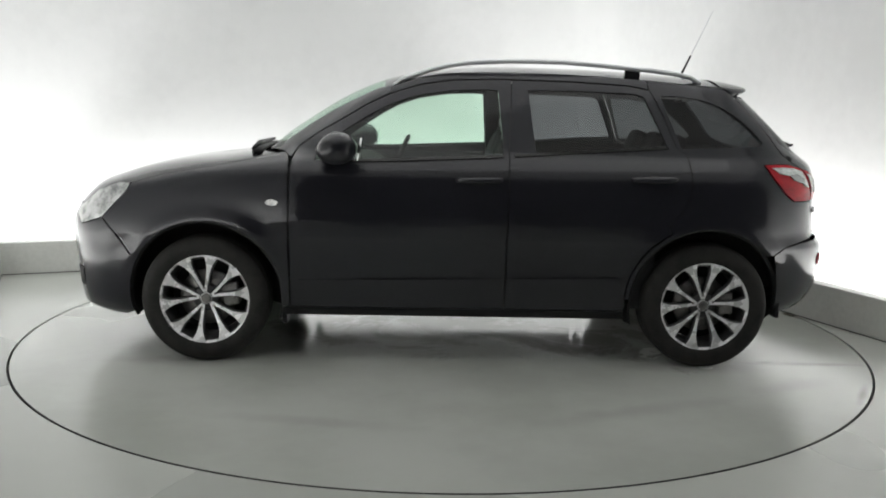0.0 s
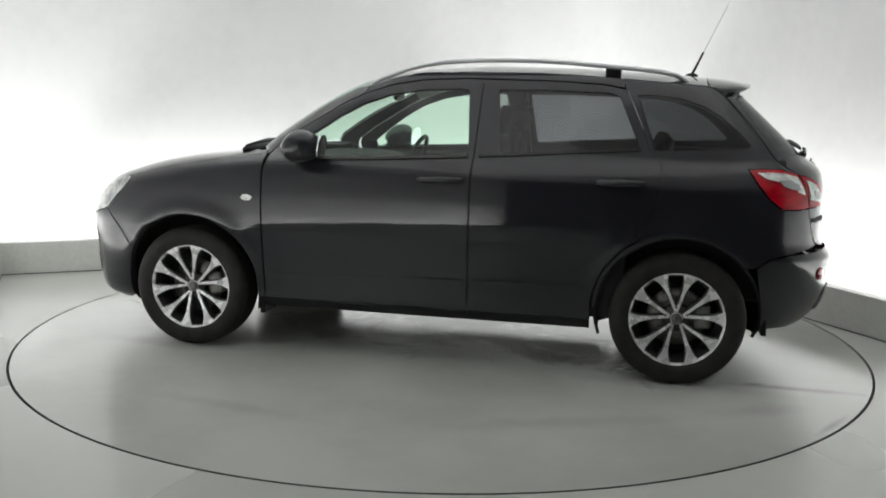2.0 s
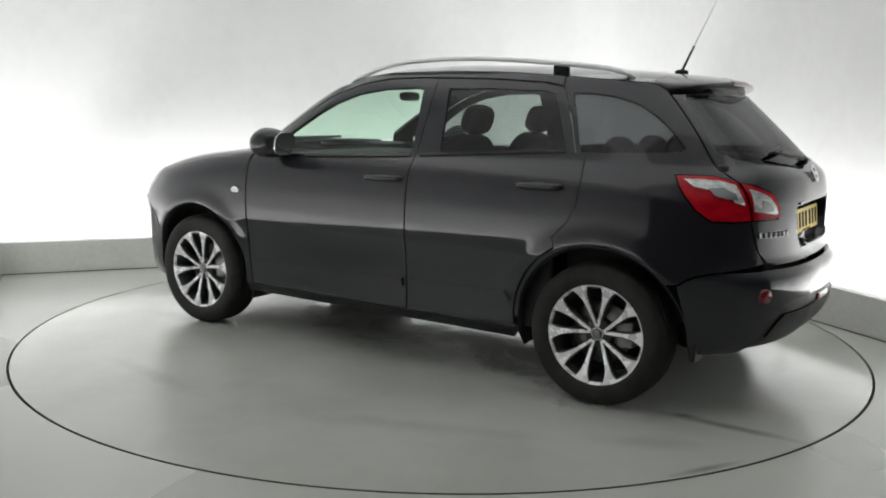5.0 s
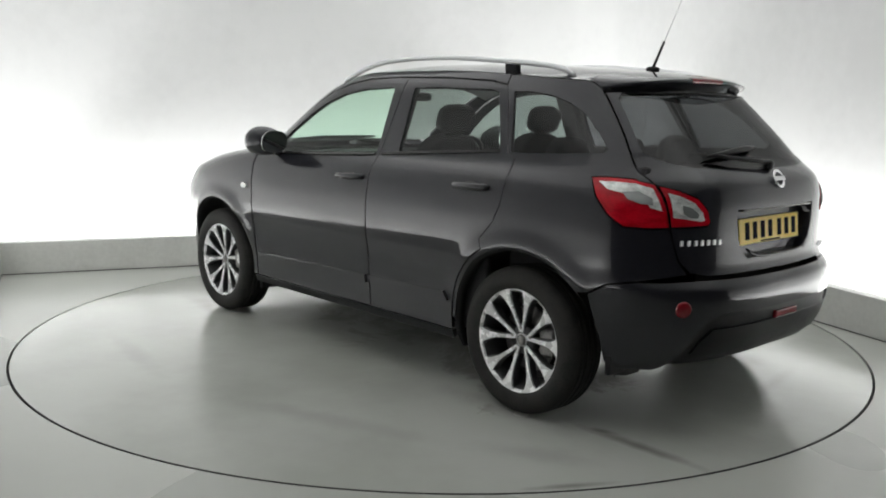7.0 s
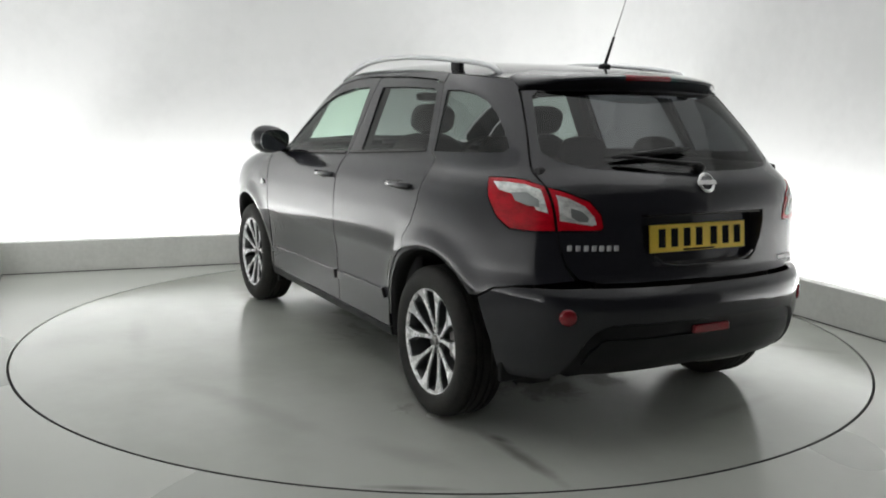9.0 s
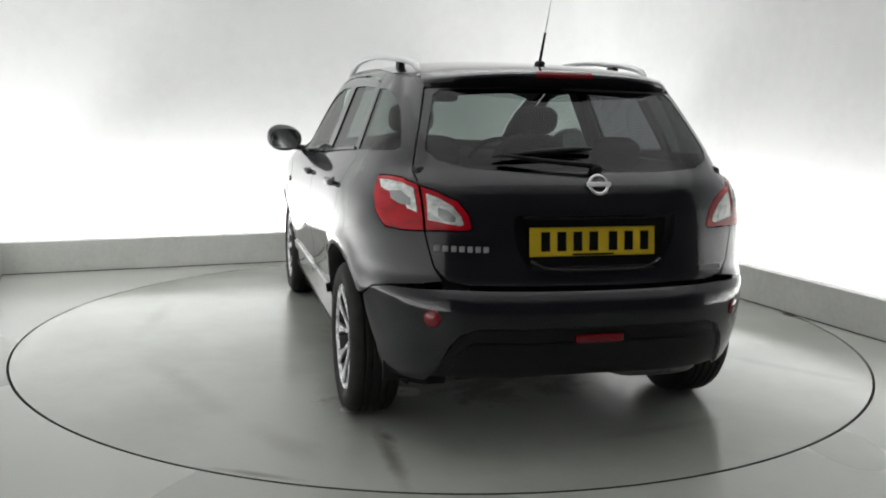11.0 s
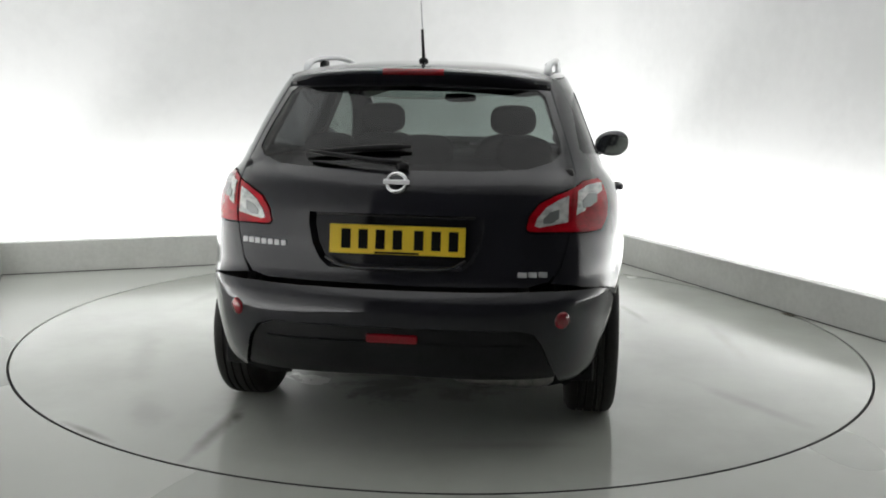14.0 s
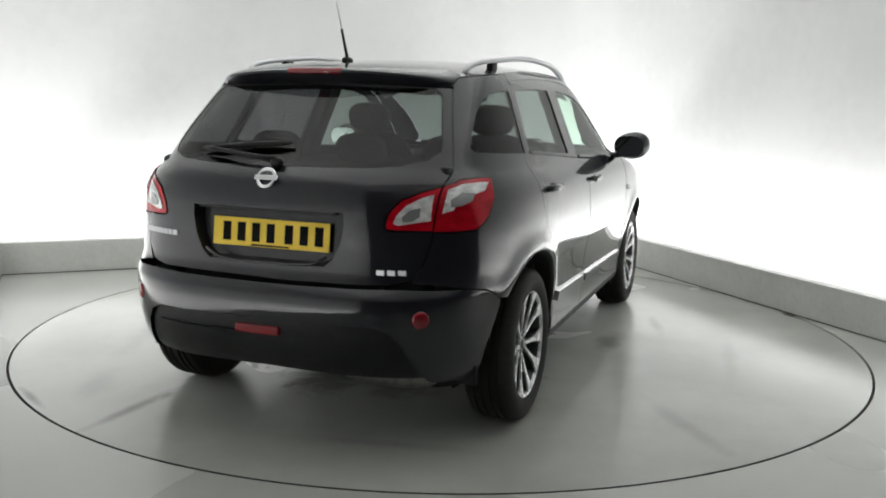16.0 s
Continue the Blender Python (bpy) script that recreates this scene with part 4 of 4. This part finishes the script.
            for q, v in zip(rows, rows[1:]):
                for k in range(4):
                    bm.faces.new((q[k], q[k + 1], v[k + 1], v[k]))
            part("wheel_arch_liner", bm, WELL, CAR)
            bm = bmesh.new()
            fx = wx - 0.405 if not w else wx - 0.42
            box(bm, fx - 0.015, fx + 0.012, min(sgn * 0.66, sgn * (0.82 - 0.05 * w)), max(sgn * 0.66, sgn * (0.82 - 0.05 * w)), 0.20 if not w else 0.255, 0.34, 0.006)
            part("mud_flap", bm, TRIM, CAR, "black rubber mud flap", smooth=False)
    # underside
    bm = bmesh.new()
    box(bm, -1.80, 1.85, -0.49, 0.49, 0.25, 0.40, 0.02)
    part("underbody", bm, WELL, CAR, smooth=False)
    bm = bmesh.new()
    box(bm, -0.88, 0.88, -0.83, 0.83, 0.27, 0.33, 0.01)
    part("floor_pan", bm, WELL, CAR, smooth=False)
    bm = bmesh.new()
    tube(bm, [(0.9, 0.05, 0.235), (0.1, 0.05, 0.205), (-0.5, 0.05, 0.215), (-1.2, -0.1, 0.25), (-1.55, -0.35, 0.25)], 0.024, 10)
    pipe = part("exhaust_pipe", bm, STEEL, CAR, "dull steel exhaust pipe")
    bm = bmesh.new()
    lump(bm, (-1.72, -0.40, 0.29), (0.11, 0.22, 0.07), 3.5, 20, 10)
    part("silencer", bm, STEEL, pipe)
    bm = bmesh.new()
    tube(bm, [(-1.31, -0.6, 0.30), (-1.31, 0.6, 0.30)], 0.045, 10)
    part("rear_axle", bm, WELL, CAR)
    # wipers at the windscreen's foot
    bm = bmesh.new()
    tube(bm, [(1.10, 0.55, 1.10), (1.13, 0.2, 1.118), (1.12, -0.25, 1.125)], [0.012, 0.016, 0.008], 8)
    part("front_wiper", bm, TRIM, CAR)
    bm = bmesh.new()
    tube(bm, [(1.07, 0.62, 1.085), (1.10, 0.3, 1.095), (1.12, 0, 1.10), (1.10, -0.3, 1.095), (1.07, -0.62, 1.085)], 0.028, 10, 0.6)
    part("scuttle", bm, TRIM, CAR)


side_details()


def wheel():
    hub = new("wheel")
    bm = bmesh.new()
    prof = [(0.224, 0.088), (0.236, 0.098), (0.250, 0.104), (0.272, 0.1085), (0.294, 0.107), (0.312, 0.099), (0.324, 0.087), (0.3295, 0.074)]
    tread = []
    for y in (0.050, 0.020, -0.020, -0.050):
        tread += [(0.332, y + 0.006), (0.323, y + 0.004), (0.323, y - 0.004), (0.332, y - 0.006)]
    prof += tread + [(0.3295, -0.074), (0.324, -0.087), (0.294, -0.107), (0.250, -0.104), (0.224, -0.088)]
    lathe(bm, prof, 72)
    tyre = part("tyre", bm, RUBBER, hub, "black rubber tyre with circumferential grooves")
    tyre.data.set_sharp_from_angle(angle=radians(38))
    bm = bmesh.new()
    lathe(bm, [(0.206, -0.09), (0.200, 0.0), (0.214, 0.070), (0.222, 0.082)], 64)
    part("barrel", bm, GREYALLOY, hub)
    bm = bmesh.new()
    lathe(bm, [(0.2215, 0.082), (0.226, 0.0915), (0.235, 0.0965), (0.2405, 0.095), (0.240, 0.086)], 72)
    rim = part("rim", bm, ALLOY, hub, "machined silver alloy rim")
    for i in range(10):
        pair, half = divmod(i, 2)
        mid = radians(90 + 72 * pair)
        a = mid + radians(17.5 if half else -17.5)
        lean = (1 if half else -1)
        # spoke: narrow at the hub, flaring towards the rim, more on its outer flank
        stations = [(0.034, 0.0075, 0.0075, 0.064), (0.09, 0.0075, 0.0075, 0.072), (0.13, 0.0085, 0.0085, 0.078), (0.16, 0.0120, 0.0115, 0.083), (0.185, 0.0185, 0.0165, 0.087), (0.205, 0.028, 0.0235, 0.090), (0.2175, 0.038, 0.030, 0.0918), (0.2275, 0.050, 0.036, 0.0925)]
        for name, grow, top, depth, mat in (("spoke", 0.0, 0.0, 0.008, ALLOY), ("spoke_back", 0.005, -0.0075, 0.035, GREYALLOY)):
            bm = bmesh.new()
            rows = []
            for r, wl, wr, y in stations:
                off = 0.010 * (1 - r / 0.23) * -lean
                wide = [(-(wl if lean < 0 else wr) - grow + off, -depth), (-(wl if lean < 0 else wr) - grow + off, -0.002), (-(wl if lean < 0 else wr) - grow + 0.0018 + off, 0.0), ((wr if lean < 0 else wl) + grow - 0.0018 + off, 0.0), ((wr if lean < 0 else wl) + grow + off, -0.002), ((wr if lean < 0 else wl) + grow + off, -depth)]
                row = []
                for s, d in wide:
                    row.append(bm.verts.new((r * math.cos(a) - s * math.sin(a), y + top + d, r * math.sin(a) + s * math.cos(a))))
                rows.append(row)
            for q, w in zip(rows, rows[1:]):
                for k in range(5):
                    bm.faces.new((q[k], q[k + 1], w[k + 1], w[k]))
            bmesh.ops.recalc_face_normals(bm, faces=bm.faces)
            part(name, bm, mat, rim, smooth=False)
    bm = bmesh.new()
    lathe(bm, [(0.001, 0.060), (0.062, 0.058), (0.070, 0.045), (0.070, 0.0)], 40)
    part("hub_plate", bm, GREYALLOY, hub)
    bm = bmesh.new()
    lathe(bm, [(0.001, 0.0725), (0.017, 0.072), (0.0225, 0.069), (0.0245, 0.056)], 28)
    part("centre_cap", bm, STEEL, hub, "grey round centre cap")
    bm = bmesh.new()
    lathe(bm, [(0.026, 0.064), (0.028, 0.0665), (0.030, 0.064), (0.030, 0.055)], 28)
    part("cap_ring", bm, ALLOY, hub)
    for i in range(5):
        a = radians(90 + 72 * i)
        bm = bmesh.new()
        lathe(bm, [(0.001, 0.068), (0.007, 0.068), (0.009, 0.064), (0.009, 0.05)], 10)
        bm.transform(Matrix.Translation((0.056 * math.cos(a), 0, 0.056 * math.sin(a))))
        part("wheel_nut", bm, STEEL, hub)
    bm = bmesh.new()
    lathe(bm, [(0.07, 0.015), (0.145, 0.012), (0.148, 0.005), (0.145, -0.008), (0.07, -0.01)], 48)
    part("brake_disc", bm, STEEL, hub, "bare steel brake disc")
    bm = bmesh.new()
    box(bm, -0.165, -0.085, -0.03, 0.045, -0.06, 0.06, 0.012)
    part("brake_caliper", bm, CASTING, hub, "dull grey cast brake caliper")
    bm = bmesh.new()
    lathe(bm, [(0.001, -0.05), (0.20, -0.05)], 32)
    part("backing_plate", bm, WELL, hub)
    return hub


def wheels():
    first = wheel()
    spots = [(w, sgn) for w in (0, 1) for sgn in (1, -1)]
    spin = {(0, 1): 9, (1, 1): 4, (0, -1): 20, (1, -1): 33}
    made = []
    for i, (w, sgn) in enumerate(spots):
        m = pose(WHEELS[w][0], sgn * 0.772, 0.3315, 0, 0, 0 if sgn > 0 else 180) @ pose(0, 0, 0, 0, spin[w, sgn], 0)
        ob = first if not i else copy_thing(first, m)
        ob.matrix_basis = m
        made.append(ob)
    for ob in made:
        ob.parent = CAR


wheels()


def seat(x, y, z, width, back, tilt, rests=1, lift=0.085):
    """Cushion, backrest and headrests of one seat or bench."""
    base = new("seat")
    base.parent = CAR
    tagged(base, "dark cloth seat")
    bm = bmesh.new()
    lump(bm, (x + 0.22, y, z), (0.26, width / 2, 0.09), 4, 24, 12)
    part("seat_cushion", bm, CLOTH, base)
    lean = Matrix.Translation((x, y, z)) @ Matrix.Rotation(radians(-tilt), 4, "Y")
    bm = bmesh.new()
    lump(bm, (0, 0, back / 2), (0.07, width / 2, back / 2), 4, 24, 14, lambda p: Vector((p.x, p.y * (1 - 0.22 * max(0, p.z / (back / 2)) ** 2), p.z)))
    bm.transform(lean)
    part("seat_back", bm, CLOTH, base)
    for i in range(rests):
        yy = 0 if rests == 1 else (i - (rests - 1) / 2) * width / rests * 1.05
        bm = bmesh.new()
        lump(bm, (0.0, yy, back + lift), (0.05, 0.125, 0.08), 3, 20, 12)
        box(bm, -0.006, 0.006, yy - 0.06, yy - 0.048, back - 0.03, back + 0.06)
        box(bm, -0.006, 0.006, yy + 0.048, yy + 0.06, back - 0.03, back + 0.06)
        bm.transform(lean)
        part("headrest", bm, CLOTH, base)


def cabin():
    for y in (0.36, -0.36):
        seat(-0.16, y, 0.60, 0.50, 0.62, 16)
    seat(-1.02, 0.0, 0.64, 1.28, 0.50, 20, 3, 0.03)
    bm = bmesh.new()
    lump(bm, (0.72, 0, 0.93), (0.30, 0.74, 0.13), 4, 32, 14)
    part("dashboard", bm, CLOTH, CAR, "dark grey dashboard")
    bm = bmesh.new()
    lathe(bm, [(0.185 + 0.015 * math.cos(a), 0.015 * math.sin(a)) for a in np.linspace(0, math.tau, 9)[:-1]], 36, close=True)
    box(bm, -0.18, 0.18, -0.01, 0.01, -0.025, 0.025)
    bm.transform(Matrix.Translation((0.36, -0.36, 0.98)) @ Matrix.Rotation(radians(-25), 4, "Y") @ Matrix.Rotation(radians(90), 4, "Z"))
    part("steering_wheel", bm, TRIM, CAR, "black steering wheel")
    bm = bmesh.new()
    lump(bm, (0.36, 0.0, 1.40), (0.02, 0.10, 0.028), 3, 18, 10)
    part("interior_mirror", bm, TRIM, CAR, "black interior mirror")
    for sgn in (1, -1):
        bm = bmesh.new()
        box(bm, -1.05, 0.86, min(sgn * 0.765, sgn * 0.80), max(sgn * 0.765, sgn * 0.80), 0.30, 1.04, 0.01)
        part("door_lining", bm, CLOTH, CAR, smooth=False)
        bm = bmesh.new()                               # inner faces of the middle and rear pillars
        for x0, x1, x2, x3 in ((-0.24, -0.36, -0.22, -0.34),):
            v = [bm.verts.new(p) for p in ((x0, sgn * 0.815, 1.04), (x1, sgn * 0.815, 1.04), (x3, sgn * 0.64, 1.47), (x2, sgn * 0.64, 1.47))]
            bm.faces.new(v)
            w = [bm.verts.new((q.co.x, q.co.y - sgn * 0.05, q.co.z)) for q in v]
            bm.faces.new(w[::-1])
            for k in range(4):
                bm.faces.new((v[k], w[k], w[(k + 1) % 4], v[(k + 1) % 4]))
        bmesh.ops.recalc_face_normals(bm, faces=bm.faces)
        part("pillar_trim", bm, TRIM, CAR, smooth=False)
        bm = bmesh.new()
        box(bm, -1.80, -1.05, min(sgn * 0.60, sgn * 0.66), max(sgn * 0.60, sgn * 0.66), 0.40, 1.12, 0.02)
        part("boot_lining", bm, CLOTH, CAR, smooth=False)
    bm = bmesh.new()
    box(bm, -1.86, -1.10, -0.64, 0.64, 1.035, 1.055, 0.006)
    part("parcel_shelf", bm, CLOTH, CAR, "dark parcel shelf", smooth=False)
    bm = bmesh.new()
    box(bm, 0.90, 0.93, -0.72, 0.72, 0.35, 1.07)
    part("bulkhead", bm, WELL, CAR, smooth=False)


cabin()


def scrap():
    """A crumpled dark scrap lying at the foot of the side wall."""
    bm = bmesh.new()
    rows = []
    for i in range(7):
        row = []
        for j in range(4):
            h = 0.006 + 0.010 * noise.noise(Vector((i * 0.7, j * 0.9, 3.1)))
            row.append(bm.verts.new((i * 0.016 - 0.05, j * 0.014 - 0.02, max(h, 0.001))))
        rows.append(row)
    for q, w in zip(rows, rows[1:]):
        for j in range(3):
            bm.faces.new((q[j], w[j], w[j + 1], q[j + 1]))
    ob = part("scrap", bm, material("dark_brown_scrap", (0.06, 0.05, 0.03), 0.8))
    ob.location, ob.rotation_euler = (2.33, 0.50, 0.0), (0, 0, radians(-60))
    tagged(ob, "small dark scrap of litter at the low wall's foot", "litter")


scrap()


# ---- what moves ----
def turned(t):
    """The car's heading on the turntable, in degrees."""
    return 181.75 - 6.9926 * t - 0.0091 * (t - 8) ** 2


def motions():
    times = [0.5 * i for i in range(33)]
    walk(TABLE, [(t, pose(0, 0, 0, 0, 0, turned(t))) for t in times])
    walk(CAR, [(t, pose(0, 0, 0, 0, 0, turned(t)) @ pose(-0.0538, -0.0566, 0)) for t in times])


motions()
